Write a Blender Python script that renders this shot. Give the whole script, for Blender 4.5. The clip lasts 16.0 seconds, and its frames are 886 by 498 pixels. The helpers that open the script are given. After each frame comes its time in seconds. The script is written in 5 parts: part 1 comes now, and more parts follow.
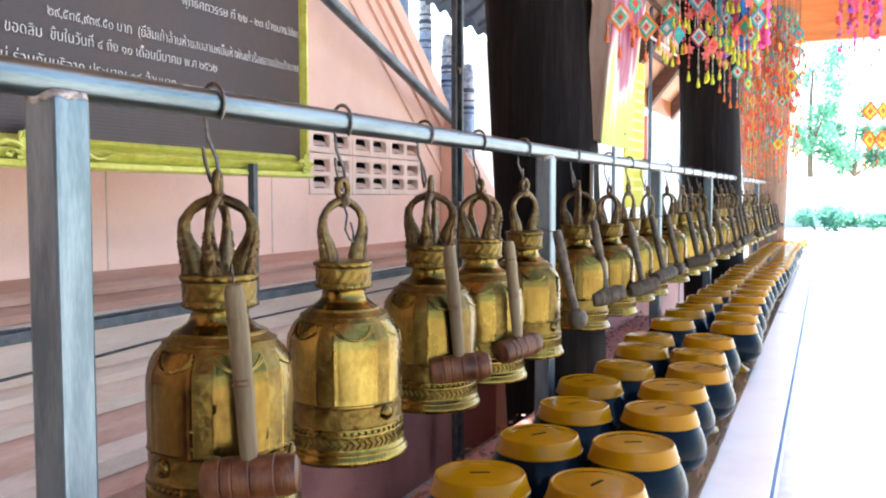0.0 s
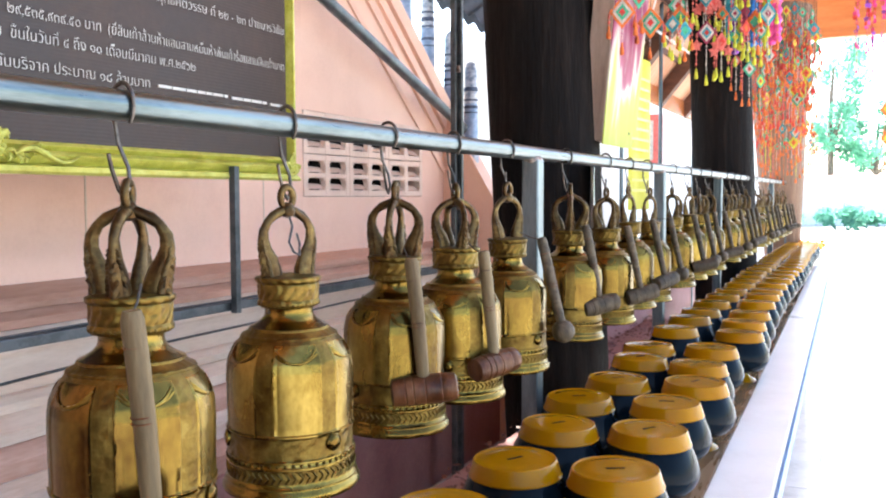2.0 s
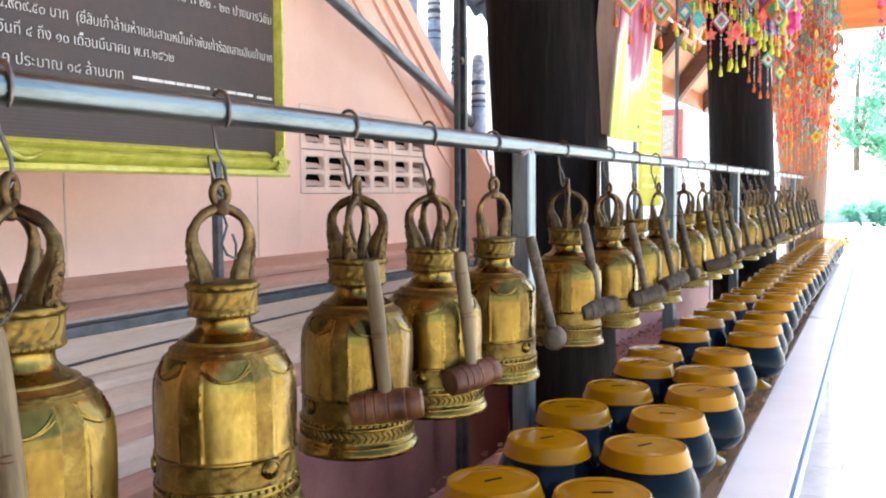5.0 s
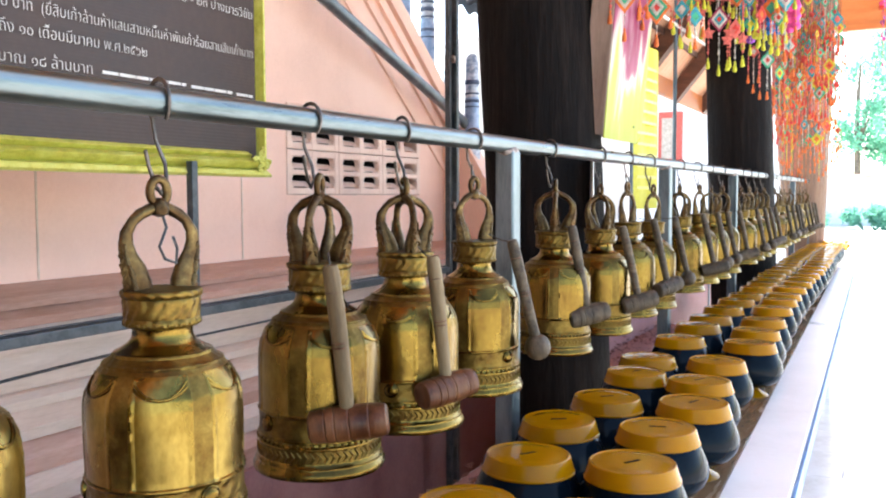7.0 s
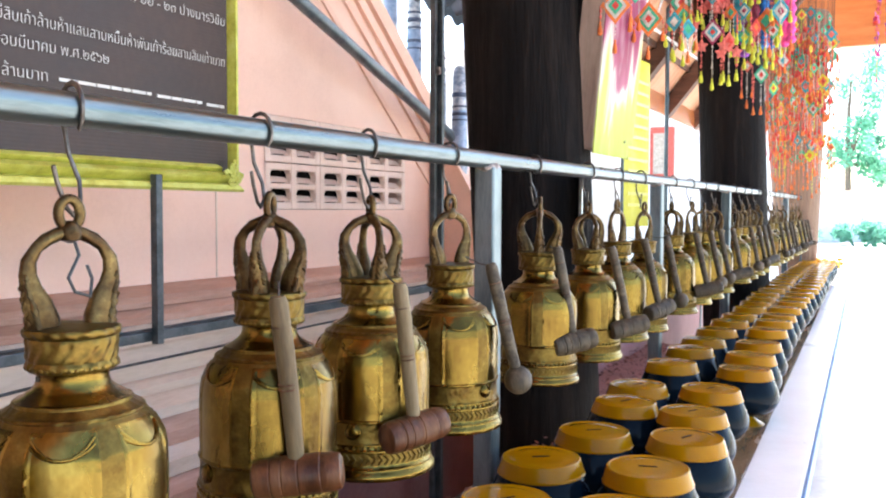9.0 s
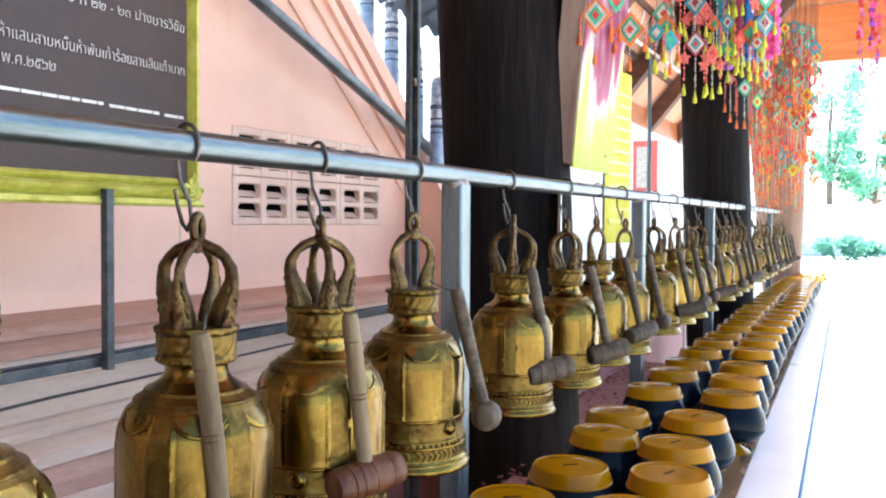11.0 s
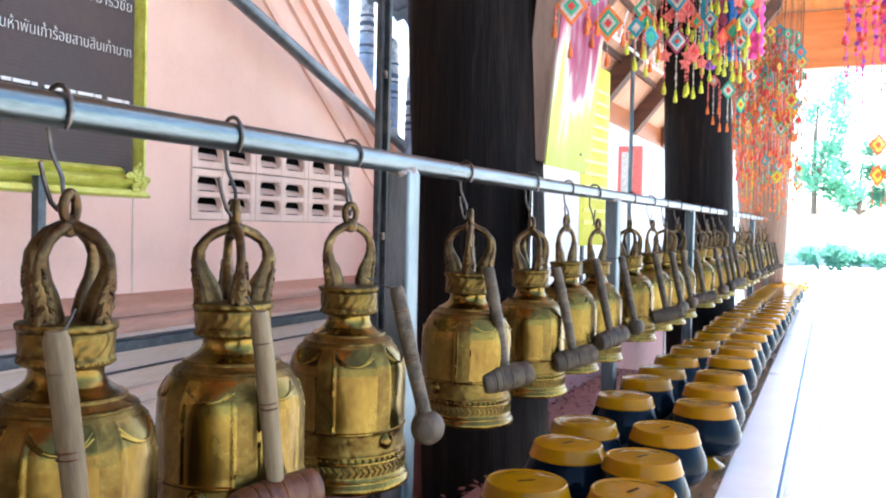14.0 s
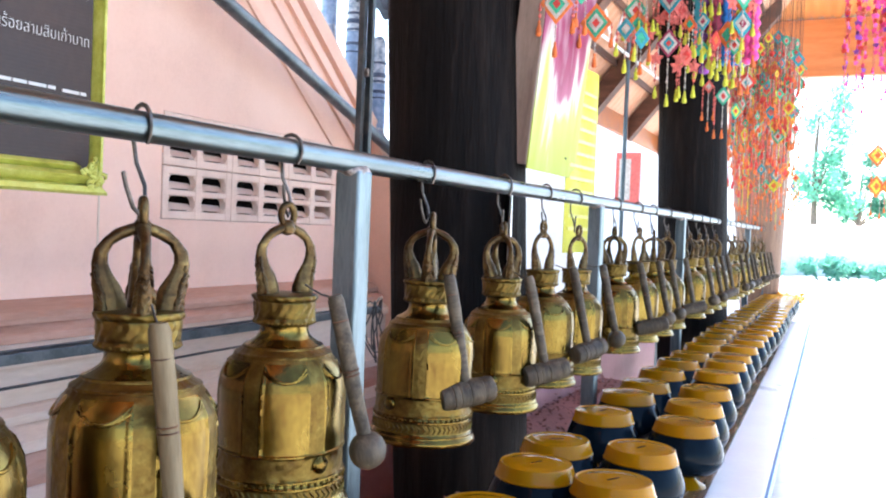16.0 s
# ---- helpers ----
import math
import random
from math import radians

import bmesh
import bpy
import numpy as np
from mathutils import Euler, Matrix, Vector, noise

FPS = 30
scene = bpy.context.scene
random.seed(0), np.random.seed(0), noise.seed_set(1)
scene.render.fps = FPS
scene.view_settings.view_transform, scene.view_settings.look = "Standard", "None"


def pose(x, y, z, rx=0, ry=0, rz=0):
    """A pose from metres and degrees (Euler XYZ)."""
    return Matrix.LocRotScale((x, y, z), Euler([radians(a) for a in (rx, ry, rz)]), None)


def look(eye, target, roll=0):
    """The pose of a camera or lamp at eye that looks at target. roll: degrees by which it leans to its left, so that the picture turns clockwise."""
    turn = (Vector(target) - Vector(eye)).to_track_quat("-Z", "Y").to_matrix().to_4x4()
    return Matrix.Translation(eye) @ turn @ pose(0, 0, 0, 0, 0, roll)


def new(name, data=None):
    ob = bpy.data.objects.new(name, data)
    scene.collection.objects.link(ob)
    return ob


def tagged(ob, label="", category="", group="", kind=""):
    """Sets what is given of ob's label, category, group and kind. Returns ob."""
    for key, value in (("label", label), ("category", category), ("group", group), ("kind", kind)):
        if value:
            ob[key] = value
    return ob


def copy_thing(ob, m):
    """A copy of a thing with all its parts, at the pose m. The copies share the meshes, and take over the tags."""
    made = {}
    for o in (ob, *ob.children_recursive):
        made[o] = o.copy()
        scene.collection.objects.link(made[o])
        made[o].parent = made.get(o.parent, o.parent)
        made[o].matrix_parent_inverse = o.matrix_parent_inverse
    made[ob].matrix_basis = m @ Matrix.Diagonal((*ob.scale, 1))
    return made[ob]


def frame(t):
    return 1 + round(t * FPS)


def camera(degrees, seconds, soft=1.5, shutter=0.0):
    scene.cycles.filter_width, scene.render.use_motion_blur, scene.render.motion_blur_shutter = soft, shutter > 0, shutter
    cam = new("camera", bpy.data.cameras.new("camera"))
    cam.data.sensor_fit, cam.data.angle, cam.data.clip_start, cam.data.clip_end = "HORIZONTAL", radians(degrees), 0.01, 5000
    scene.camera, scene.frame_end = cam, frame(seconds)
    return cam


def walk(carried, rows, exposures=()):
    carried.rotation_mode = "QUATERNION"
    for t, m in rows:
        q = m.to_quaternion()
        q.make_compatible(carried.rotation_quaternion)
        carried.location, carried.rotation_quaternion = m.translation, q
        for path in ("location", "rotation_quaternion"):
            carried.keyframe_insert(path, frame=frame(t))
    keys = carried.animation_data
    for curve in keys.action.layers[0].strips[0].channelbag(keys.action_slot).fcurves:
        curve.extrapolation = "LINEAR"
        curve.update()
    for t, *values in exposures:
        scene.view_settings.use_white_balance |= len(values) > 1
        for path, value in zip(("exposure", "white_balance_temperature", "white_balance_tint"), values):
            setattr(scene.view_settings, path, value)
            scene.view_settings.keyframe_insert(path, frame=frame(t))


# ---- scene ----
cam = camera(54.0, 16.0, soft=2.1)
PATH = [
    (0, (-0.031, 0.359, 1.345), (-0.863, 2.174, 1.228), -0.1),
    (0.5, (-0.022, 0.391, 1.348), (-0.861, 2.202, 1.231), -0.2),
    (1, (-0.013, 0.43, 1.353), (-0.862, 2.237, 1.234), -0.0),
    (1.5, (-0.01, 0.472, 1.355), (-0.868, 2.275, 1.237), -0.1),
    (2, (0.0, 0.496, 1.358), (-0.869, 2.293, 1.239), -0.2),
    (2.5, (0.007, 0.509, 1.36), (-0.869, 2.303, 1.239), -0.2),
    (3, (0.009, 0.543, 1.363), (-0.879, 2.331, 1.238), -0.1),
    (3.5, (0.01, 0.572, 1.361), (-0.887, 2.355, 1.237), -0.3),
    (6, (0.015, 0.703, 1.354), (-0.903, 2.475, 1.227), -0.3),
    (6.5, (0.013, 0.726, 1.353), (-0.904, 2.499, 1.228), -0.3),
    (7, (0.01, 0.755, 1.352), (-0.905, 2.529, 1.232), -0.2),
    (7.5, (0.006, 0.785, 1.352), (-0.907, 2.561, 1.239), -0.2),
    (8, (0.0, 0.809, 1.353), (-0.91, 2.587, 1.246), -0.0),
    (8.5, (-0.008, 0.844, 1.357), (-0.914, 2.625, 1.259), 0.1),
    (9, (-0.02, 0.884, 1.363), (-0.919, 2.668, 1.273), 0.2),
    (11.5, (-0.043, 1.029, 1.375), (-0.907, 2.832, 1.319), 0.4),
    (12, (-0.041, 1.047, 1.374), (-0.902, 2.851, 1.32), 0.5),
    (12.5, (-0.043, 1.073, 1.373), (-0.897, 2.88, 1.318), 0.6),
    (13, (-0.043, 1.099, 1.367), (-0.892, 2.909, 1.315), 0.8),
    (13.5, (-0.039, 1.125, 1.362), (-0.884, 2.937, 1.311), 1.0),
    (14, (-0.039, 1.156, 1.358), (-0.879, 2.97, 1.306), 1.3),
    (14.5, (-0.036, 1.181, 1.355), (-0.875, 2.996, 1.305), 1.5),
    (15, (-0.03, 1.216, 1.355), (-0.869, 3.031, 1.305), 1.8),
    (15.5, (-0.023, 1.247, 1.357), (-0.862, 3.062, 1.309), 2.1),
    (16, (-0.019, 1.283, 1.361), (-0.859, 3.098, 1.318), 2.3),
]
EXPOSURE = 2.26
KELVINS = ((0, 6350), (2, 6480), (6.5, 6580), (9, 6480), (12, 6120), (16, 5920))
walk(cam, [(t, look(eye, target, roll)) for t, eye, target, roll in PATH], exposures=[(t, EXPOSURE, k, 10) for t, k in KELVINS])
# ---- world, sun, exposure ----
SUN_EL, SUN_AZ = 50.0, 8.0   # degrees: height, and compass angle from +y towards +x
world = bpy.data.worlds.new("sky")
scene.world = world
world.use_nodes = True
wn = world.node_tree.nodes
sky = wn.new("ShaderNodeTexSky")
sky.sky_type = "NISHITA"
sky.sun_disc = False
sky.sun_elevation, sky.sun_rotation = radians(SUN_EL), radians(SUN_AZ)
wn["Background"].inputs[1].default_value = 0.15
world.node_tree.links.new(sky.outputs[0], wn["Background"].inputs[0])
sun = new("sun", bpy.data.lights.new("sun", "SUN"))
sun.data.energy, sun.data.angle, sun.data.color = 5.0, radians(0.6), (1.0, 0.95, 0.86)
sdir = Vector((math.cos(radians(SUN_EL)) * math.sin(radians(SUN_AZ)), math.cos(radians(SUN_EL)) * math.cos(radians(SUN_AZ)), math.sin(radians(SUN_EL))))
sun.matrix_basis = look(sdir * 30, (0, 0, 0))


# ---- materials ----
def material(name, stops, scale=8.0, rough=(0.4, 0.6), metal=0.0, bump=0.15, bump_scale=60.0, stretch=(1, 1, 1),
             detail=6.0, vary=0.0, coat=0.0, glow=None, thin=0.0, wave=None, bump_dist=0.004, alpha=None, spec=0.5):
    """Noise-coloured surface: stops are (position, colour); wave adds a line relief (scale, depth, axis)."""
    m = bpy.data.materials.new(name)
    m.use_nodes = True
    n, l = m.node_tree.nodes, m.node_tree.links
    b = n["Principled BSDF"]
    tc = n.new("ShaderNodeTexCoord")
    mp = n.new("ShaderNodeMapping")
    mp.inputs["Scale"].default_value = stretch
    l.new(tc.outputs["Object"], mp.inputs[0])
    oi = n.new("ShaderNodeObjectInfo")
    off = n.new("ShaderNodeVectorMath")
    off.operation = "SCALE"
    off.inputs[0].default_value = (3.1, 7.7, 5.3)
    l.new(oi.outputs["Random"], off.inputs["Scale"])
    l.new(off.outputs[0], mp.inputs["Location"])
    big = n.new("ShaderNodeTexNoise")
    big.inputs["Scale"].default_value, big.inputs["Detail"].default_value = scale, detail
    big.inputs["Roughness"].default_value = 0.62
    l.new(mp.outputs[0], big.inputs[0])
    fine = n.new("ShaderNodeTexNoise")
    fine.inputs["Scale"].default_value, fine.inputs["Detail"].default_value = bump_scale, 4.0
    l.new(mp.outputs[0], fine.inputs[0])
    mix = n.new("ShaderNodeMath")
    mix.operation = "MULTIPLY_ADD"
    mix.inputs[1].default_value = 0.25
    l.new(fine.outputs[0], mix.inputs[0])
    sub = n.new("ShaderNodeMath")
    sub.operation = "SUBTRACT"
    sub.inputs[1].default_value = 0.125
    l.new(big.outputs[0], sub.inputs[0])
    l.new(sub.outputs[0], mix.inputs[2])
    ramp = n.new("ShaderNodeValToRGB")
    e = ramp.color_ramp.elements
    while len(e) < len(stops):
        e.new(0.5)
    for el, (p, c) in zip(e, stops):
        el.position, el.color = p, (*c, 1)
    l.new(mix.outputs[0], ramp.inputs[0])
    col = ramp.outputs[0]
    if vary:
        hs = n.new("ShaderNodeHueSaturation")
        mr = n.new("ShaderNodeMapRange")
        mr.inputs["To Min"].default_value, mr.inputs["To Max"].default_value = 1 - vary, 1 + vary
        l.new(oi.outputs["Random"], mr.inputs[0])
        l.new(mr.outputs[0], hs.inputs["Value"])
        l.new(col, hs.inputs["Color"])
        col = hs.outputs[0]
    l.new(col, b.inputs["Base Color"])
    rr = n.new("ShaderNodeMapRange")
    rr.inputs["From Min"].default_value, rr.inputs["From Max"].default_value = 0.3, 0.7
    rr.inputs["To Min"].default_value, rr.inputs["To Max"].default_value = rough
    l.new(big.outputs[0], rr.inputs[0])
    l.new(rr.outputs[0], b.inputs["Roughness"])
    b.inputs["Metallic"].default_value = metal
    b.inputs["Coat Weight"].default_value = coat
    b.inputs["Coat Roughness"].default_value = 0.12
    b.inputs["Specular IOR Level"].default_value = spec
    bp = n.new("ShaderNodeBump")
    bp.inputs["Strength"].default_value, bp.inputs["Distance"].default_value = bump, bump_dist
    l.new(mix.outputs[0], bp.inputs["Height"])
    if wave:
        wv = n.new("ShaderNodeTexWave")
        wv.bands_direction = wave[2]
        wv.inputs["Scale"].default_value, wv.inputs["Distortion"].default_value = wave[0], wave[3] if len(wave) > 3 else 1.5
        l.new(tc.outputs["Object"], wv.inputs[0])
        b2 = n.new("ShaderNodeBump")
        b2.inputs["Strength"].default_value, b2.inputs["Distance"].default_value = wave[1], bump_dist
        l.new(wv.outputs[0], b2.inputs["Height"])
        l.new(bp.outputs[0], b2.inputs["Normal"])
        bp = b2
    l.new(bp.outputs[0], b.inputs["Normal"])
    if thin:
        tl = n.new("ShaderNodeBsdfTranslucent")
        l.new(col, tl.inputs[0])
        mx = n.new("ShaderNodeMixShader")
        mx.inputs[0].default_value = thin
        l.new(b.outputs[0], mx.inputs[1])
        l.new(tl.outputs[0], mx.inputs[2])
        l.new(mx.outputs[0], n["Material Output"].inputs[0])
    if glow:
        b.inputs["Emission Color"].default_value = (*glow[0], 1)
        b.inputs["Emission Strength"].default_value = glow[1]
    return m


def two(a, b, lo=0.4, hi=0.6):
    return [(lo, a), (hi, b)]


M = dict(
    brass=material("cast_brass", [(0.26, (0.040, 0.021, 0.0080)), (0.38, (0.104, 0.061, 0.0155)), (0.54, (0.170, 0.113, 0.0245)), (0.74, (0.29, 0.208, 0.054))],
                   9, (0.19, 0.33), 1.0, 0.28, 170, stretch=(1, 1, 0.55), vary=0.16, bump_dist=0.002),
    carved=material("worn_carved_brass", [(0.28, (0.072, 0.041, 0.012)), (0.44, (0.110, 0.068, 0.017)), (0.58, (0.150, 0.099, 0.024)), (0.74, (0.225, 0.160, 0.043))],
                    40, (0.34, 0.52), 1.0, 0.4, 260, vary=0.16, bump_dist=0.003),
    old_brass=material("tarnished_brass", [(0.28, (0.024, 0.0125, 0.006)), (0.46, (0.065, 0.038, 0.016)), (0.60, (0.115, 0.073, 0.028)), (0.75, (0.24, 0.172, 0.064))],
                       34, (0.28, 0.5), 0.95, 0.6, 190, vary=0.15, bump_dist=0.004),
    hook=material("hook_steel", two((0.05, 0.042, 0.036), (0.15, 0.13, 0.115)), 30, (0.3, 0.5), 0.9, 0.2, 200),
    pipe=material("galvanised_pipe", two((0.085, 0.108, 0.112), (0.135, 0.165, 0.170)), 12, (0.26, 0.36), 0.95, 0.12, 150, stretch=(4, 0.4, 4)),
    post=material("steel_post", two((0.085, 0.115, 0.130), (0.16, 0.20, 0.22)), 9, (0.28, 0.45), 0.8, 0.15, 120, stretch=(3, 3, 0.5)),
    brace=material("grey_brace_pipe", two((0.09, 0.11, 0.125), (0.16, 0.185, 0.20)), 9, (0.3, 0.45), 0.7, 0.15, 120),
    low_wall=material("mauve_pink_low_wall", [(0.3, (0.30, 0.15, 0.16)), (0.5, (0.38, 0.21, 0.22)), (0.7, (0.44, 0.26, 0.27))], 4, (0.6, 0.8), 0, 0.3, 80),
    weld=material("weld_rust", two((0.16, 0.12, 0.10), (0.42, 0.36, 0.32)), 60, (0.5, 0.8), 0.6, 0.9, 120),
    dark_steel=material("dark_painted_steel", two((0.035, 0.045, 0.05), (0.09, 0.10, 0.105)), 14, (0.35, 0.55), 0.4, 0.15, 120),
    pale_wood=material("worn_pale_wood", [(0.3, (0.085, 0.056, 0.027)), (0.5, (0.155, 0.109, 0.056)), (0.7, (0.225, 0.167, 0.094))], 14, (0.5, 0.7), 0, 0.5, 90, stretch=(3, 3, 0.4), vary=0.2, spec=0.2),
    red_wood=material("reddish_turned_wood", [(0.3, (0.034, 0.011, 0.005)), (0.5, (0.080, 0.028, 0.011)), (0.7, (0.14, 0.058, 0.024))], 18, (0.3, 0.5), 0, 0.4, 110, stretch=(0.5, 3, 3), vary=0.2, spec=0.25),
    grey_wood=material("grey_turned_wood", [(0.3, (0.022, 0.016, 0.010)), (0.5, (0.058, 0.043, 0.028)), (0.7, (0.115, 0.088, 0.057))], 18, (0.45, 0.65), 0, 0.4, 110, stretch=(0.5, 3, 3), vary=0.2, spec=0.2),
    cord=material("dark_cord", two((0.03, 0.025, 0.02), (0.08, 0.07, 0.06)), 90, (0.8, 0.9), 0, 0.5, 300),
    lid=material("yellow_gloss_paint", [(0.3, (0.27, 0.114, 0.0006)), (0.5, (0.30, 0.130, 0.0007)), (0.7, (0.33, 0.150, 0.0008))], 9, (0.10, 0.20), 0, 0.10, 45, coat=0.0, vary=0.08, spec=0.15),
    slot=material("coin_slot_dark", two((0.008, 0.005, 0.004), (0.016, 0.010, 0.006)), 40, (0.8, 0.9), 0, 0.1, 80, spec=0.04),
    bowl=material("black_lacquer", two((0.002, 0.0048, 0.0085), (0.004, 0.0085, 0.0135)), 7, (0.07, 0.15), 0, 0.07, 40, coat=0.0, spec=0.075),
    table=material("brown_table_top", [(0.3, (0.13, 0.075, 0.036)), (0.5, (0.20, 0.12, 0.06)), (0.7, (0.27, 0.17, 0.09))], 6, (0.15, 0.32), 0, 0.12, 70, stretch=(4, 0.5, 4)),
    white=material("white_enamel_board", [(0.3, (0.72, 0.72, 0.70)), (0.6, (0.82, 0.82, 0.81))], 5, (0.3, 0.5), 0, 0.08, 60),
    cream=material("cream_edge_paint", [(0.3, (0.74, 0.74, 0.70)), (0.6, (0.83, 0.83, 0.80))], 5, (0.25, 0.4), 0, 0.08, 60),
    tile=material("pale_floor_tile", [(0.3, (0.62, 0.60, 0.56)), (0.5, (0.74, 0.72, 0.69)), (0.7, (0.80, 0.79, 0.77))], 7, (0.08, 0.18), 0, 0.05, 60, vary=0.04),
    grout=material("grey_grout", two((0.34, 0.33, 0.31), (0.46, 0.45, 0.43)), 20, (0.8, 0.9), 0, 0.4, 120),
    ground=material("pale_concrete_ground", [(0.3, (0.50, 0.47, 0.43)), (0.5, (0.60, 0.57, 0.53)), (0.7, (0.68, 0.65, 0.60))], 0.8, (0.7, 0.9), 0, 0.4, 12),
    vent=material("cream_pink_vent_block", two((0.70, 0.50, 0.40), (0.78, 0.58, 0.47)), 6, (0.5, 0.7), 0, 0.3, 90),
    pink=material("pink_wall_paint", [(0.25, (0.72, 0.435, 0.325)), (0.5, (0.81, 0.52, 0.40)), (0.75, (0.86, 0.575, 0.455))], 2.2, (0.5, 0.7), 0, 0.25, 90),
    pink_dark=material("weathered_red_brown_ledge", [(0.3, (0.36, 0.170, 0.105)), (0.5, (0.47, 0.255, 0.175)), (0.7, (0.56, 0.335, 0.245))], 5, (0.5, 0.75), 0, 0.35, 80, stretch=(2, 0.3, 2)),
    beige=material("dusty_pink_moulding", [(0.3, (0.51, 0.375, 0.275)), (0.5, (0.62, 0.475, 0.365)), (0.7, (0.70, 0.555, 0.44))], 5, (0.5, 0.75), 0, 0.3, 80, stretch=(2, 0.35, 2)),
    lower=material("dark_pink_plinth", [(0.3, (0.19, 0.085, 0.08)), (0.5, (0.27, 0.13, 0.12)), (0.7, (0.33, 0.175, 0.16))], 4, (0.6, 0.8), 0, 0.3, 80),
    board=material("dark_brown_vinyl", [(0.3, (0.024, 0.012, 0.0085)), (0.5, (0.036, 0.019, 0.0135)), (0.7, (0.050, 0.028, 0.020))], 3, (0.42, 0.55), 0, 0.10, 60, wave=(34, 0.10, "Z", 0.9), spec=0.36),
    text=material("white_lettering", two((0.50, 0.47, 0.43), (0.62, 0.59, 0.55)), 9, (0.5, 0.6), 0, 0.02, 50),
    gilt=material("lime_gold_frame", [(0.3, (0.36, 0.34, 0.045)), (0.5, (0.52, 0.50, 0.09)), (0.7, (0.62, 0.61, 0.17))], 22, (0.3, 0.5), 0.25, 0.35, 160),
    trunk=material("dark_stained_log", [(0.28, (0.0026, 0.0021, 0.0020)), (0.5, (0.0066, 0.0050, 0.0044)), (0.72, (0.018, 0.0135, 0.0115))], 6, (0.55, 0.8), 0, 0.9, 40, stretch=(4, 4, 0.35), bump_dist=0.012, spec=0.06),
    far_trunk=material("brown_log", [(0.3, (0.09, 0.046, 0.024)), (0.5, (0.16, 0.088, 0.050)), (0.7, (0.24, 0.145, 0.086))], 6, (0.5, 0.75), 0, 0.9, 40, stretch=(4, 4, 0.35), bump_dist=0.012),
    rafter=material("brown_rafter_wood", [(0.3, (0.06, 0.026, 0.016)), (0.5, (0.12, 0.052, 0.03)), (0.7, (0.18, 0.085, 0.05))], 6, (0.5, 0.7), 0, 0.4, 60, stretch=(0.5, 3, 3)),
    beam=material("orange_varnished_wood", [(0.3, (0.34, 0.095, 0.022)), (0.5, (0.43, 0.135, 0.034)), (0.7, (0.50, 0.185, 0.055))], 3, (0.35, 0.5), 0, 0.15, 50, stretch=(0.4, 2, 4)),
    sheet=material("corrugated_roof_sheet", [(0.3, (0.56, 0.27, 0.15)), (0.5, (0.68, 0.36, 0.21)), (0.7, (0.74, 0.44, 0.29))], 3, (0.4, 0.6), 0.1, 0.15, 50),
    ceil=material("orange_ceiling_sheet", [(0.3, (0.38, 0.12, 0.026)), (0.5, (0.47, 0.17, 0.038)), (0.7, (0.54, 0.23, 0.06))], 3, (0.4, 0.6), 0.0, 0.15, 50, stretch=(2, 0.4, 2)),
    grey_sheet=material("grey_block_slab", two((0.10, 0.12, 0.13), (0.22, 0.25, 0.27)), 7, (0.5, 0.7), 0.1, 0.2, 50),
    frame_wood=material("weathered_picture_backing", [(0.3, (0.14, 0.092, 0.068)), (0.5, (0.21, 0.145, 0.110)), (0.7, (0.28, 0.20, 0.155))], 9, (0.5, 0.7), 0, 0.3, 80, stretch=(3, 3, 0.5)),
    yellow_paper=material("yellow_paper", two((0.42, 0.39, 0.02), (0.50, 0.46, 0.05)), 5, (0.4, 0.6), 0, 0.15, 40, spec=0.15),
    blue_paper=material("pale_blue_paper", two((0.52, 0.62, 0.64), (0.68, 0.74, 0.75)), 6, (0.4, 0.6), 0, 0.15, 40),
    green_leaf=material("leaf_green", [(0.3, (0.10, 0.30, 0.19)), (0.5, (0.15, 0.42, 0.28)), (0.7, (0.21, 0.52, 0.36))], 3, (0.4, 0.6), 0, 0.2, 40, vary=0.2, thin=0.6),
    bush_leaf=material("bush_green", [(0.3, (0.11, 0.30, 0.22)), (0.5, (0.16, 0.42, 0.31)), (0.7, (0.22, 0.50, 0.38))], 4, (0.4, 0.6), 0, 0.2, 40, vary=0.2, thin=0.6),
    bark=material("grey_bark", two((0.10, 0.08, 0.06), (0.22, 0.18, 0.14)), 12, (0.7, 0.9), 0, 0.7, 60),
    flower=material("orange_yellow_petals", [(0.35, (0.70, 0.16, 0.015)), (0.5, (0.74, 0.32, 0.02)), (0.65, (0.74, 0.50, 0.04))], 40, (0.5, 0.7), 0, 0.2, 60),
    naga_white=material("white_mosaic_plaster", [(0.36, (0.20, 0.26, 0.36)), (0.50, (0.40, 0.46, 0.55)), (0.64, (0.66, 0.69, 0.73))], 30, (0.3, 0.5), 0, 0.4, 60),
    shade_blue=material("blue_shade_line", two((0.03, 0.11, 0.26), (0.05, 0.17, 0.36)), 8, (0.4, 0.6), 0, 0.2, 70),
    dim_wall=material("dark_reflected_wall", two((0.05, 0.032, 0.022), (0.10, 0.066, 0.045)), 4, (0.5, 0.7), 0, 0.3, 40, stretch=(3, 3, 0.4)),
    naga_blue=material("pale_blue_mosaic", two((0.22, 0.33, 0.52), (0.36, 0.47, 0.66)), 26, (0.25, 0.4), 0, 0.3, 70),
    verge=material("slate_blue_roof_tile", two((0.035, 0.048, 0.065), (0.075, 0.095, 0.12)), 9, (0.5, 0.7), 0, 0.3, 60),
    naga_dark=material("dark_blue_mosaic", two((0.03, 0.05, 0.10), (0.08, 0.11, 0.18)), 20, (0.25, 0.4), 0, 0.2, 60),
    cable=material("black_cable", two((0.02, 0.02, 0.022), (0.05, 0.05, 0.05)), 30, (0.45, 0.6), 0, 0.1, 90),
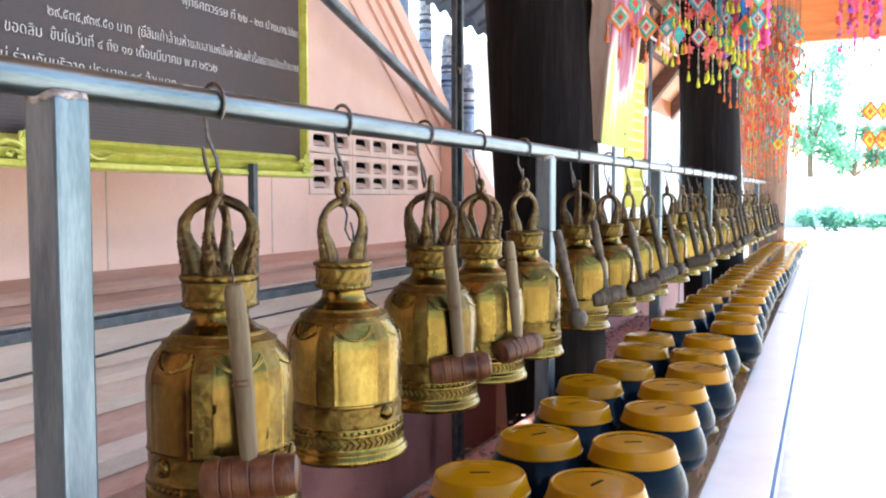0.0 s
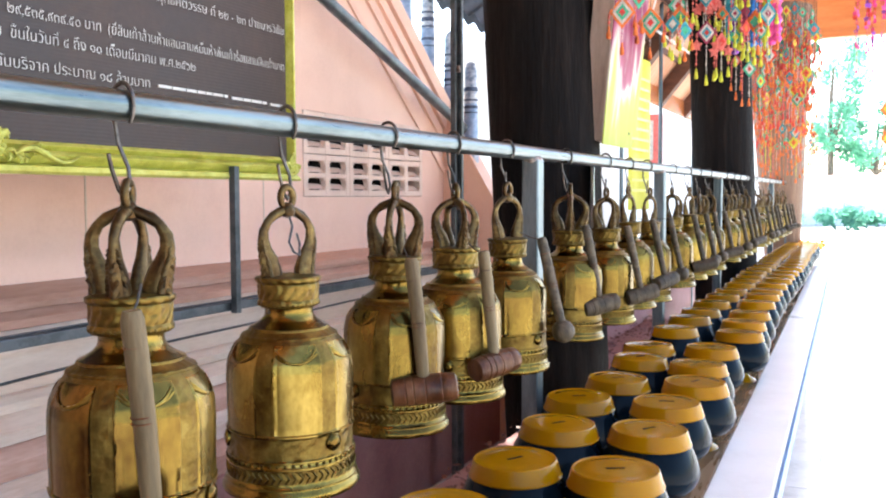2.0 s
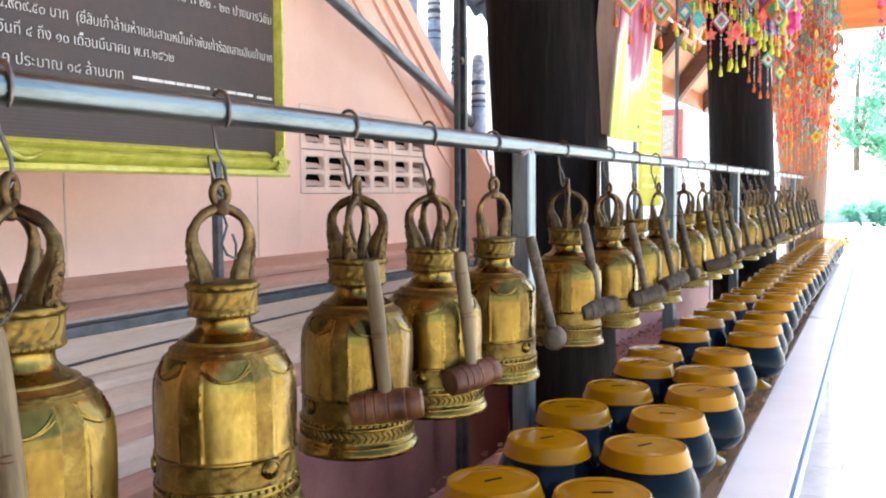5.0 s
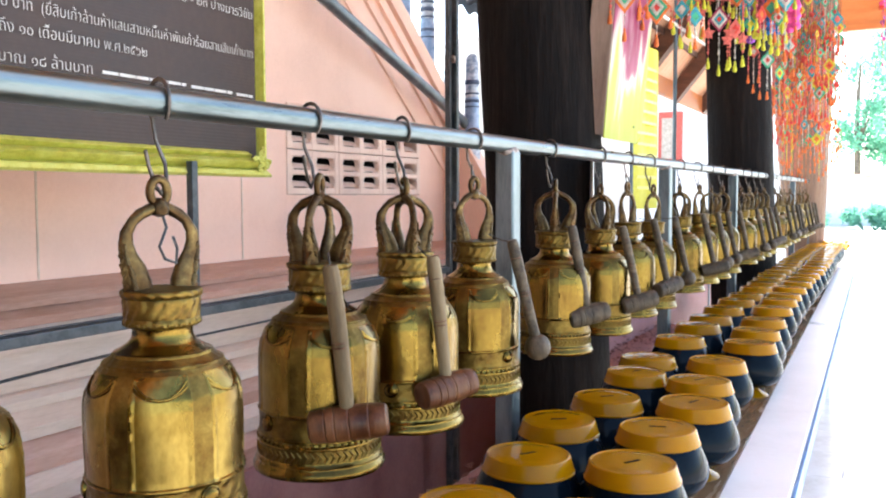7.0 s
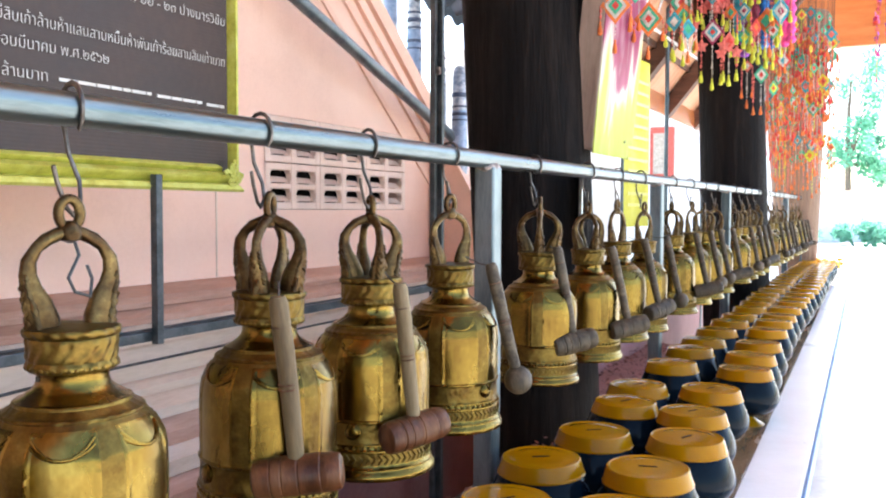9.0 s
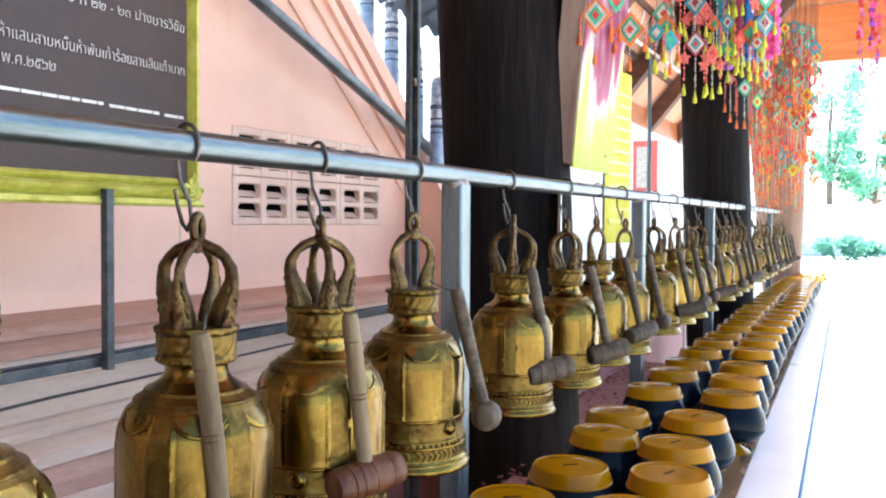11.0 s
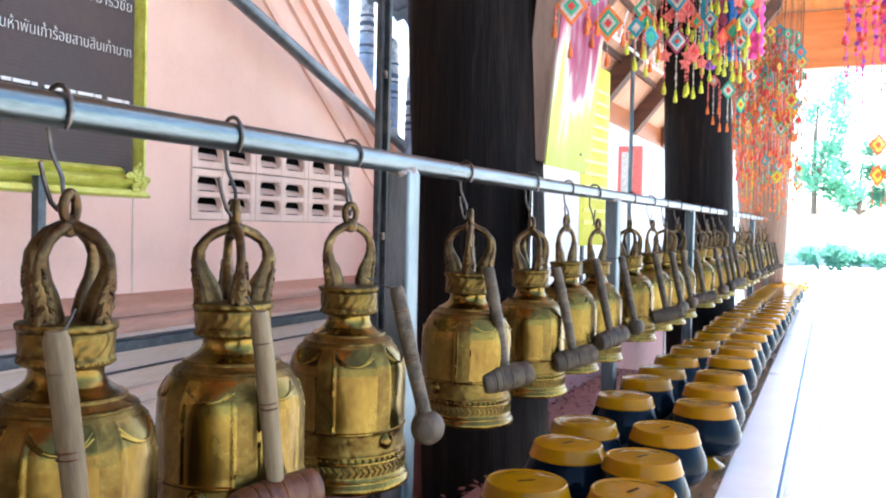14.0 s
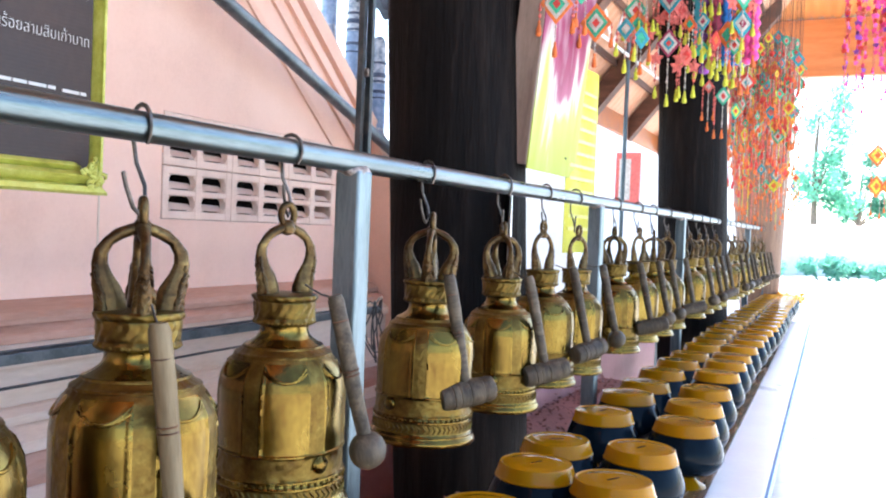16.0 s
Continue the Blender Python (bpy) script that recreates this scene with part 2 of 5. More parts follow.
    gilt_dark=material("lime_gold_carving", [(0.3, (0.26, 0.24, 0.03)), (0.5, (0.44, 0.42, 0.07)), (0.7, (0.56, 0.55, 0.14))], 30, (0.3, 0.5), 0.25, 0.4, 160),
    leafred=material("dry_red_leaves", two((0.07, 0.018, 0.012), (0.14, 0.045, 0.025)), 25, (0.6, 0.8), 0, 0.3, 60),
)
YARN = {}
for key, c in dict(red=(0.48, 0.035, 0.025), orange=(0.56, 0.125, 0.022), green=(0.04, 0.28, 0.15), lime=(0.45, 0.45, 0.03), white=(0.43, 0.39, 0.33),
                   pink=(0.70, 0.06, 0.26), purple=(0.20, 0.04, 0.30), blue=(0.02, 0.15, 0.45), teal=(0.03, 0.22, 0.26), coral=(0.52, 0.11, 0.085), maroon=(0.22, 0.02, 0.05)).items():
    YARN[key] = material("yarn_" + key, two(tuple(v * 0.75 for v in c), tuple(min(0.85, v * 1.15) for v in c)), 40, (0.75, 0.9), 0, 0.5, 260)


# ---- mesh helpers ----
def finish(bm, name, mat, smooth=None):
    me = bpy.data.meshes.new(name)
    bm.normal_update()
    if smooth:
        for f in bm.faces:
            f.smooth = True
        for e in bm.edges:
            if len(e.link_faces) == 2 and e.calc_face_angle(0) > radians(smooth):
                e.smooth = False
    bm.to_mesh(me)
    bm.free()
    me.materials.append(mat)
    return me


def part(name, bm, mat, parent, label="", smooth=None, m=None):
    ob = new(name, bm if isinstance(bm, bpy.types.Mesh) else finish(bm, name, mat, smooth))
    ob.parent = parent
    if m is not None:
        ob.matrix_basis = m
    if label:
        ob["label"] = label
    return ob


def thing(name, label, category, m=None, group="", kind="", data=None):
    ob = tagged(new(name, data), label, category, group, kind)
    if m is not None:
        ob.matrix_basis = m
    return ob


def box(bm, lo, hi, bevel=0.0):
    g = bmesh.ops.create_cube(bm, size=1.0)
    s = [b - a for a, b in zip(lo, hi)]
    c = [(a + b) / 2 for a, b in zip(lo, hi)]
    bmesh.ops.transform(bm, verts=g["verts"], matrix=Matrix.Translation(c) @ Matrix.Diagonal((*s, 1)))
    if bevel:
        es = list({e for v in g["verts"] for e in v.link_edges})
        bmesh.ops.bevel(bm, geom=es, offset=bevel, segments=2, profile=0.5, affect="EDGES")
    return bm


def boxed(lo, hi, bevel=0.0):
    return box(bmesh.new(), lo, hi, bevel)


def revolve(bm, prof, seg=48, shape=None, cap=True):
    """Turns (radius, height) pairs round z; shape(angle, r, z) may change the radius."""
    rings = []
    for r, z in prof:
        ring = []
        for i in range(seg):
            a = 2 * math.pi * i / seg
            rr = shape(a, r, z) if shape else r
            ring.append(bm.verts.new((rr * math.cos(a), rr * math.sin(a), z)))
        rings.append(ring)
    for p, q in zip(rings, rings[1:]):
        for i in range(seg):
            j = (i + 1) % seg
            bm.faces.new((p[i], p[j], q[j], q[i]))
    if cap:
        bm.faces.new(rings[0][::-1])
        bm.faces.new(rings[-1])
    return bm


def tube(bm, pts, rad, seg=8, flat=None, cap=True):
    """A round bar along pts; rad is one radius or one a point; flat squeezes it across its own side."""
    pts = [Vector(p) for p in pts]
    n = len(pts)
    rad = rad if isinstance(rad, (list, tuple)) else [rad] * n
    rings = []
    side = None
    for i, p in enumerate(pts):
        d = (pts[min(i + 1, n - 1)] - pts[max(i - 1, 0)]).normalized()
        if side is None:
            up = Vector((0, 0, 1)) if abs(d.z) < 0.9 else Vector((1, 0, 0))
            side = d.cross(up).normalized()
        side = (side - d * side.dot(d)).normalized()
        other = d.cross(side)
        k = flat[i] if flat else 1.0
        rings.append([bm.verts.new(p + (side * math.cos(a) * k + other * math.sin(a)) * rad[i]) for a in (2 * math.pi * j / seg for j in range(seg))])
    for a, b in zip(rings, rings[1:]):
        for i in range(seg):
            j = (i + 1) % seg
            bm.faces.new((a[i], a[j], b[j], b[i]))
    if cap:
        bm.faces.new(rings[0][::-1])
        bm.faces.new(rings[-1])
    return bm


def extrude_y(bm, prof, y0, y1):
    """A closed outline of (x, z) pairs pulled from y0 to y1."""
    a = [bm.verts.new((x, y0, z)) for x, z in prof]
    b = [bm.verts.new((x, y1, z)) for x, z in prof]
    n = len(prof)
    for i in range(n):
        j = (i + 1) % n
        bm.faces.new((a[i], b[i], b[j], a[j]))
    bm.faces.new(a)
    bm.faces.new(b[::-1])
    bmesh.ops.recalc_face_normals(bm, faces=bm.faces[:])
    return bm


# ---- ground and setting ----
def ground():
    g = bmesh.new()
    bmesh.ops.create_grid(g, x_segments=2, y_segments=2, size=1500)
    bmesh.ops.translate(g, verts=g.verts[:], vec=(0, 0, -0.06))
    thing("ground", "pale sunlit concrete yard round the pavilion", "ground", kind="structure", data=finish(g, "ground", M["ground"]))


ground()
floor = thing("floor", "pale glazed floor tiles of the walkway with grey grout", "floor", kind="structure",
              data=finish(boxed((-2.3, -5.0, -0.055), (4.2, 14.0, -0.004)), "floor", M["grout"]))

WX = -2.15                      # face of the pink wall
VY0, VZ0, VW, VH = 3.575, 1.362, 0.368, 0.185   # vent blocks
EDGE = (4.338, 2.355, -0.762)   # sloping end of the wall: a point and its fall


def edge_y(z):
    return EDGE[0] + (z - EDGE[1]) / EDGE[2]


def pink_wall():
    w = thing("wall_pink", "pink painted wall with a sloping end and rows of vent blocks", "wall", kind="structure")
    y1 = VY0 + 3 * VW
    z1 = VZ0 + 2 * VH
    zt = 4.2

    def slab(pts, name):
        b = bmesh.new()
        f = [b.verts.new((WX, y, z)) for y, z in pts]
        r = [b.verts.new((WX - 0.12, y, z)) for y, z in pts]
        b.faces.new(f)
        b.faces.new(r[::-1])
        for i in range(len(pts)):
            j = (i + 1) % len(pts)
            b.faces.new((f[j], f[i], r[i], r[j]))
        bmesh.ops.recalc_face_normals(b, faces=b.faces[:])
        part(name, b, M["pink"], w)
    slab([(-5, 0), (VY0, 0), (VY0, 2.94), (edge_y(zt), zt), (-5, zt)], "wall_panel")
    slab([(VY0, z1), (edge_y(z1), z1), (VY0, 2.94)], "wall_panel")
    slab([(VY0, 0), (6.0, 0), (6.0, 1.10), (edge_y(VZ0), VZ0), (VY0, VZ0)], "wall_panel")
    slab([(y1, VZ0), (edge_y(VZ0), VZ0), (edge_y(z1), z1), (y1, z1)], "wall_panel")
    # thin upright joints of the panels
    for y in (1.2, 2.42, 3.30):
        part("panel_joint", boxed((WX - 0.003, y, 1.12), (WX + 0.0025, y + 0.006, 3.4)), M["beige"], w)
    # vent blocks with four openings each
    blk = bmesh.new()
    bars_y = ((0.0, 0.033), (0.167, 0.203), (0.335, VW))
    bars_z = ((0.0, 0.031), (0.081, 0.105), (0.155, VH))
    for a, b in bars_y:
        box(blk, (-0.024, a + 0.001, 0.001), (0.006, b - 0.001, VH - 0.001), 0.004)
    for a, b in bars_z:
        box(blk, (-0.022, 0.002, a + 0.0015), (0.004, VW - 0.002, b - 0.0015), 0.004)
    # cast tongues inside the openings
    for ya, yb in ((0.033, 0.167), (0.203, 0.335)):
        for za, zb in ((0.031, 0.081), (0.105, 0.155)):
            v = [blk.verts.new(p) for p in ((-0.034, ya - 0.004, za + 0.030), (-0.034, yb + 0.004, za + 0.026), (-0.002, yb + 0.002, za + 0.003), (-0.002, ya - 0.002, za + 0.003))]
            blk.faces.new(v)
            # rounded corners of the opening
            for cy, cz, sy, sz in ((ya, za, 1, 1), (yb, za, -1, 1), (yb, zb, -1, -1), (ya, zb, 1, -1)):
                ring = [(cy, cz)] + [(cy + sy * 0.019 * (1 - math.sin(q)), cz + sz * 0.019 * (1 - math.cos(q))) for q in (math.pi / 8 * s for s in range(5))]
                f0 = [blk.verts.new((0.003, a, b)) for a, b in ring]
                f1 = [blk.verts.new((-0.022, a, b)) for a, b in ring]
                blk.faces.new(f0)
                for s in range(len(ring)):
                    e = (s + 1) % len(ring)
                    blk.faces.new((f0[s], f0[e], f1[e], f1[s]))
    me = finish(blk, "vent_block", M["vent"])
    for i in range(3):
        for k in range(2):
            part("vent_block", me, None, w, m=Matrix.Translation((WX, VY0 + i * VW, VZ0 + k * VH)))
    # raised mouldings along the sloping end
    d = Vector((0, 1, EDGE[2])).normalized()
    for off, wd, pr in ((0.0, 0.055, 0.05), (0.085, 0.035, 0.03), (0.165, 0.03, 0.022), (0.30, 0.022, 0.016)):
        b = bmesh.new()
        p0 = Vector((WX, EDGE[0], EDGE[1])) - d * 2.4
        p1 = Vector((WX, EDGE[0], EDGE[1])) + d * 1.62
        q = []
        for p in (p0, p1):
            a = p + Vector((0, d.z, -d.y)) * off
            c = p + Vector((0, d.z, -d.y)) * (off + wd)
            q.append([b.verts.new(a), b.verts.new(a + Vector((pr, 0, 0))), b.verts.new(c + Vector((pr * 0.7, 0, 0))), b.verts.new(c)])
        for i in range(4):
            j = (i + 1) % 4
            b.faces.new((q[0][i], q[0][j], q[1][j], q[1][i]))
        b.faces.new(q[0][::-1])
        b.faces.new(q[1])
        bmesh.ops.recalc_face_normals(b, faces=b.faces[:])
        part("moulding", b, M["pink"], w)
    return w


pink_wall()
# added sheet in the near-black log colour, painting the room's darkness behind the vents
thing("wall_room_back", "near-black panel painting the darkness behind the vent blocks", "wall", kind="structure",
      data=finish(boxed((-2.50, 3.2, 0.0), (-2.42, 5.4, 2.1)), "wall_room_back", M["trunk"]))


def base_mouldings():
    w = thing("base_mouldings", "stepped dusty pink base mouldings along the wall foot", "moulding", kind="structure")
    steps = (
        ("moulding", M["pink_dark"], [(-2.149, 1.117), (-2.06, 1.090), (-2.045, 1.075), (-2.045, 1.058), (-2.149, 1.058)]),
        ("moulding", M["pink_dark"], [(-2.149, 1.058), (-2.055, 1.058), (-2.02, 1.035), (-2.02, 1.012), (-2.149, 1.012)]),
        ("moulding", M["beige"], [(-2.149, 1.012), (-2.03, 1.012), (-1.985, 0.985), (-1.985, 0.955), (-2.149, 0.955)]),
        ("moulding", M["beige"], [(-2.149, 0.955), (-2.00, 0.955), (-2.00, 0.850), (-2.149, 0.850)]),
        ("moulding", M["beige"], [(-2.149, 0.850), (-1.97, 0.850), (-1.945, 0.835), (-1.945, 0.812), (-2.149, 0.812)]),
        ("moulding", M["beige"], [(-2.149, 0.812), (-1.955, 0.812), (-1.90, 0.775), (-1.90, 0.745), (-2.149, 0.745)]),
        ("moulding", M["pink_dark"], [(-2.149, 0.745), (-1.915, 0.745), (-1.89, 0.70), (-1.89, 0.66), (-2.149, 0.66)]),
        ("moulding", M["beige"], [(-2.149, 0.66), (-1.88, 0.66), (-1.845, 0.63), (-1.845, 0.585), (-2.149, 0.585)]),
        ("moulding", M["pink_dark"], [(-2.149, 0.585), (-1.86, 0.585), (-1.82, 0.54), (-1.82, 0.48), (-2.149, 0.48)]),
        ("plinth", M["lower"], [(-2.149, 0.48), (-1.80, 0.48), (-1.80, 0.0), (-2.149, 0.0)]),
    )
    for name, mat, prof in steps:
        part(name, extrude_y(bmesh.new(), prof, -4.9, 6.4), mat, w)


base_mouldings()
# unseen closing wall, coloured dark so the bells mirror darkness on their left
thing("wall_back", "plain unseen wall closing the walkway, dark to deepen bell reflections", "wall", kind="structure",
      data=finish(boxed((-2.3, -5.2, 0), (1.6, -5.0, 4.2)), "wall_back", M["dim_wall"]))

EAVE_X, EAVE_Z, PITCH = -1.58, 2.26, 1.22
CEIL_Z, ROOF_START, ROOF_END = 3.60, 5.5, 9.6
RISE_X = EAVE_X + (CEIL_Z - EAVE_Z) / PITCH


def corrugated(x0, z0, x1, z1, y0, y1, along_y=False):
    """A waved sheet between two edges; the waves run up the slope, or along the walkway."""
    b = bmesh.new()
    n = int((x1 - x0 if along_y else y1 - y0) / 0.024)
    rows = []
    for i in range(n + 1):
        h = 0.011 * math.cos(2 * math.pi * i / 4)
        if along_y:
            x = x0 + (x1 - x0) * i / n
            ends = ((x, y0, z0 + h), (x, y1, z0 + h))
        else:
            y = y0 + (y1 - y0) * i / n
            ends = ((x0, y, z0 + h), (x1, y, z1 + h))
        rows.append([b.verts.new(p) for p in ends] + [b.verts.new((p[0], p[1], p[2] + 0.02)) for p in ends])
    for a, c in zip(rows, rows[1:]):
        b.faces.new((a[0], a[1], c[1], c[0]))
        b.faces.new((a[2], c[2], c[3], a[3]))
    for r in (rows[0], rows[-1]):
        b.faces.new((r[0], r[1], r[3], r[2]))
    bmesh.ops.recalc_face_normals(b, faces=b.faces[:])
    return b


def roof():
    r = thing("roof", "corrugated pinkish roof sheets on brown rafters", "roof", kind="structure")
    part("roof_sheet", corrugated(EAVE_X - 0.1, EAVE_Z - 0.08, RISE_X, CEIL_Z + 0.03, ROOF_START, ROOF_END), M["sheet"], r, smooth=60)
    for y in [5.72 + k * 1.15 for k in range(4)]:
        b = bmesh.new()
        q = []
        for x, z in ((EAVE_X, EAVE_Z), (RISE_X - 0.12, CEIL_Z - 0.15)):
            q.append([b.verts.new((x, y - 0.055, z - 0.15)), b.verts.new((x, y + 0.055, z - 0.15)), b.verts.new((x, y + 0.055, z + 0.018)), b.verts.new((x, y - 0.055, z + 0.018))])
        for i in range(4):
            j = (i + 1) % 4
            b.faces.new((q[0][i], q[0][j], q[1][j], q[1][i]))
        b.faces.new(q[0][::-1])
        b.faces.new(q[1])
        bmesh.ops.recalc_face_normals(b, faces=b.faces[:])
        part("rafter", b, M["rafter"], r)
    part("fascia", boxed((EAVE_X - 0.03, ROOF_START, EAVE_Z - 0.13), (EAVE_X - 0.002, ROOF_END, EAVE_Z + 0.015), 0.003), M["beam"], r)
    for k in range(1, 6):
        x = EAVE_X + k * 0.17
        z = EAVE_Z + (x - EAVE_X) * PITCH
        part("purlin", boxed((x - 0.009, ROOF_START, z - 0.012), (x + 0.009, ROOF_END, z + 0.030)), M["rafter"], r)


roof()
cb = corrugated(RISE_X, CEIL_Z, 0.24, CEIL_Z, ROOF_START - 0.05, ROOF_END, True)
tmp_me = bpy.data.meshes.new("ceiling_far")
far_b = corrugated(-1.3, CEIL_Z, 0.24, CEIL_Z, ROOF_END + 0.01, 10.75, True)
far_b.to_mesh(tmp_me)
far_b.free()
cb.from_mesh(tmp_me)
# near stretch, unseen, reaches out to -1.55 to shut the sun off the board
near_b = corrugated(-1.55, CEIL_Z, 0.24, CEIL_Z, -5.0, ROOF_START - 0.06, True)
near_b.to_mesh(tmp_me)
near_b.free()
cb.from_mesh(tmp_me)
bpy.data.meshes.remove(tmp_me)
thing("ceiling", "corrugated orange ceiling sheets, the unseen near part widened to block sun", "ceiling", kind="structure", data=finish(cb, "ceiling", M["ceil"], 60))
thing("beam_end", "broad orange varnished tie beam across the far end", "beam", kind="structure",
      data=finish(boxed((-1.2, 10.6, 3.02), (0.52, 10.72, 3.585), 0.006), "beam_end", M["beam"]))
# unseen slab, added above the wall to block direct sun on it
thing("roof_pink_building", "unseen grey slab added to keep the sun off the pink wall", "roof", kind="structure",
      data=finish(boxed((-4.2, -5.0, 3.66), (-1.32, 7.6, 3.78)), "roof_pink_building", M["grey_sheet"]))


def log_column(name, foot, top, r0, r1, mat, label, seed):
    """A rough log: uneven radius, grooves and a lean from foot to top."""
    b = bmesh.new()
    seg, n = 40, 46
    rings = []
    for i in range(n + 1):
        t = i / n
        c = Vector(foot).lerp(Vector(top), t)
        r = r0 + (r1 - r0) * t
        ring = []
        for j in range(seg):
            a = 2 * math.pi * j / seg
            k = 1 + 0.035 * noise.noise(Vector((math.cos(a) * 1.2, math.sin(a) * 1.2, c.z * 0.5 + seed))) + 0.022 * noise.noise(Vector((math.cos(a) * 6, math.sin(a) * 6, c.z * 0.9 + seed)))
            ring.append(b.verts.new((c.x + r * k * math.cos(a), c.y + r * k * math.sin(a), c.z)))
        rings.append(ring)
    for p, q in zip(rings, rings[1:]):
        for i in range(seg):
            j = (i + 1) % seg
            b.faces.new((p[i], p[j], q[j], q[i]))
    b.faces.new(rings[0][::-1])
    b.faces.new(rings[-1])
    return thing(name, label, "column", kind="structure", data=finish(b, name, mat, 80))


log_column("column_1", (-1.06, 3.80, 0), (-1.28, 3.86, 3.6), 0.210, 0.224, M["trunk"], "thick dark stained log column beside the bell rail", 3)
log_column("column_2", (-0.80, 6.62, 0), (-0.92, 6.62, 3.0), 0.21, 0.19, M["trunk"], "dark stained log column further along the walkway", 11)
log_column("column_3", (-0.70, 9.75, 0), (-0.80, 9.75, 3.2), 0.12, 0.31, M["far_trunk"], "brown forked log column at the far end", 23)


thing("wall_low", "low mauve pink wall beyond the first column", "wall", kind="structure", data=finish(boxed((-1.36, 4.25, 0), (-1.22, 9.4, 0.93), 0.008), "wall_low", M["low_wall"]))


# ---- bell rail ----
RX = -0.695


def rail_z(y):
    return 1.456 + 0.004 * (y - 1.7)


POSTS = (-0.45, 0.949, 2.415, 3.82, 5.28, 6.75, 8.2, 9.6)


def bell_rail():
    r = thing("bell_rail", "galvanised steel pipe rail on square posts", "rail")
    b = bmesh.new()
    tube(b, [(RX, -0.6 + k * 0.52, rail_z(-0.6 + k * 0.52)) for k in range(21)], 0.0165, 24)
    part("pipe", b, M["pipe"], r, smooth=50)
    for y in POSTS:
        z = rail_z(y) - 0.014
        p = part("post", boxed((RX - 0.0205, y - 0.0205, 0), (RX + 0.0205, y + 0.0205, z), 0.004), M["post"], r)
        b = bmesh.new()
        bmesh.ops.create_uvsphere(b, u_segments=14, v_segments=8, radius=0.021)
        for v in b.verts:
            v.co *= 1 + 0.22 * noise.noise(v.co * 90 + Vector((y, 0, 0)))
            v.co.z *= 0.55
            v.co.y *= 1.5
        bmesh.ops.translate(b, verts=b.verts[:], vec=(RX, y, z))
        part("weld", b, M["weld"], p, "rough weld with rust", smooth=70)


bell_rail()

PROF = [(0.0, 0.020), (0.060, 0.004), (0.066, 0.0), (0.0710, 0.0), (0.0722, 0.003), (0.0720, 0.008), (0.0700, 0.012), (0.0688, 0.0145), (0.0692, 0.017), (0.0680, 0.019), (0.0668, 0.021),
        (0.0662, 0.024), (0.0660, 0.036), (0.0662, 0.040), (0.0676, 0.0415), (0.0676, 0.0440), (0.0660, 0.0455), (0.0654, 0.049), (0.0668, 0.0505), (0.0668, 0.0525), (0.0652, 0.054),
        (0.0648, 0.060), (0.0648, 0.080), (0.0650, 0.083), (0.0664, 0.0845), (0.0664, 0.0865), (0.0648, 0.088), (0.0646, 0.095), (0.0650, 0.12), (0.0652, 0.15), (0.0648, 0.168), (0.0636, 0.182),
        (0.0612, 0.194), (0.0582, 0.203), (0.0552, 0.2085), (0.0548, 0.2095), (0.0556, 0.2110), (0.0550, 0.2130), (0.0530, 0.2135), (0.0500, 0.2165), (0.0472, 0.2195), (0.0476, 0.2210), (0.0468, 0.2230), (0.0445, 0.2235),
        (0.0395, 0.2275), (0.0345, 0.2320), (0.0312, 0.2370), (0.0298, 0.2425), (0.0300, 0.2475), (0.0318, 0.2515), (0.0322, 0.254)]
PROF = [(r, z * 0.958) for r, z in PROF]
COLLAR = [(0.030, 0.2500), (0.0350, 0.2505), (0.0370, 0.2530), (0.0374, 0.2565), (0.0362, 0.2585), (0.0356, 0.2600), (0.0362, 0.2615), (0.0366, 0.2660), (0.0364, 0.2710), (0.0366, 0.2760), (0.0362, 0.2800), (0.0356, 0.2812), (0.0370, 0.2825), (0.0382, 0.2845), (0.0384, 0.2875), (0.0372, 0.2895), (0.0335, 0.2905), (0.024, 0.2915), (0.010, 0.2920), (0.0008, 0.2920)]
COLLAR = [(r, z - 0.0106) for r, z in COLLAR]


def finer(prof, step):
    """The same outline with rows no further apart than step."""
    out = [prof[0]]
    for p, q in zip(prof, prof[1:]):
        n = max(1, math.ceil(math.dist(p, q) / step))
        out += [(p[0] + (q[0] - p[0]) * k / n, p[1] + (q[1] - p[1]) * k / n) for k in range(1, n + 1)]
    return out


def strip_of(a):
    """Angle from the middle of the nearest upright carved strip."""
    return abs((a * 6 / (2 * math.pi)) % 1.0 - 0.5) * 2 * math.pi / 6


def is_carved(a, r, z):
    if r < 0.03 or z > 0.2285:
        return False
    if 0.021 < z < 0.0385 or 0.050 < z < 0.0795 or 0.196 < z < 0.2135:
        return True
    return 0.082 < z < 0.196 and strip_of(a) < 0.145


def ribs(a, r, z):
    """Cast relief on the bell's wall: leaf bands, scrolls, upright strips between thin ribs."""
    if r < 0.03 or z > 0.2285:
        return r
    p = Vector((math.cos(a) * r, math.sin(a) * r, z))
    if 0.0215 < z < 0.038:
        u = (a * 34 / (2 * math.pi) + abs(z - 0.030) * 52) % 1.0
        return r + 0.0009 * (1 - abs(u - 0.5) * 2) - 0.0002
    if 0.051 < z < 0.079:
        return r + 0.0009 * noise.noise(p * 170) + 0.0003 * math.sin(22 * a + 3 * math.sin(z * 130))
    if 0.1965 < z < 0.2130:
        u = (a * 30 / (2 * math.pi) + z * 60) % 1.0
        return r + 0.0007 * (1 - abs(u - 0.5) * 2) - 0.0002
    if 0.082 < z < 0.196:
        d = strip_of(a)
        if d < 0.145:
            return r + 0.0005 + 0.0009 * noise.noise(p * 190)
        if d < 0.185:
            return r + 0.0014
    return r


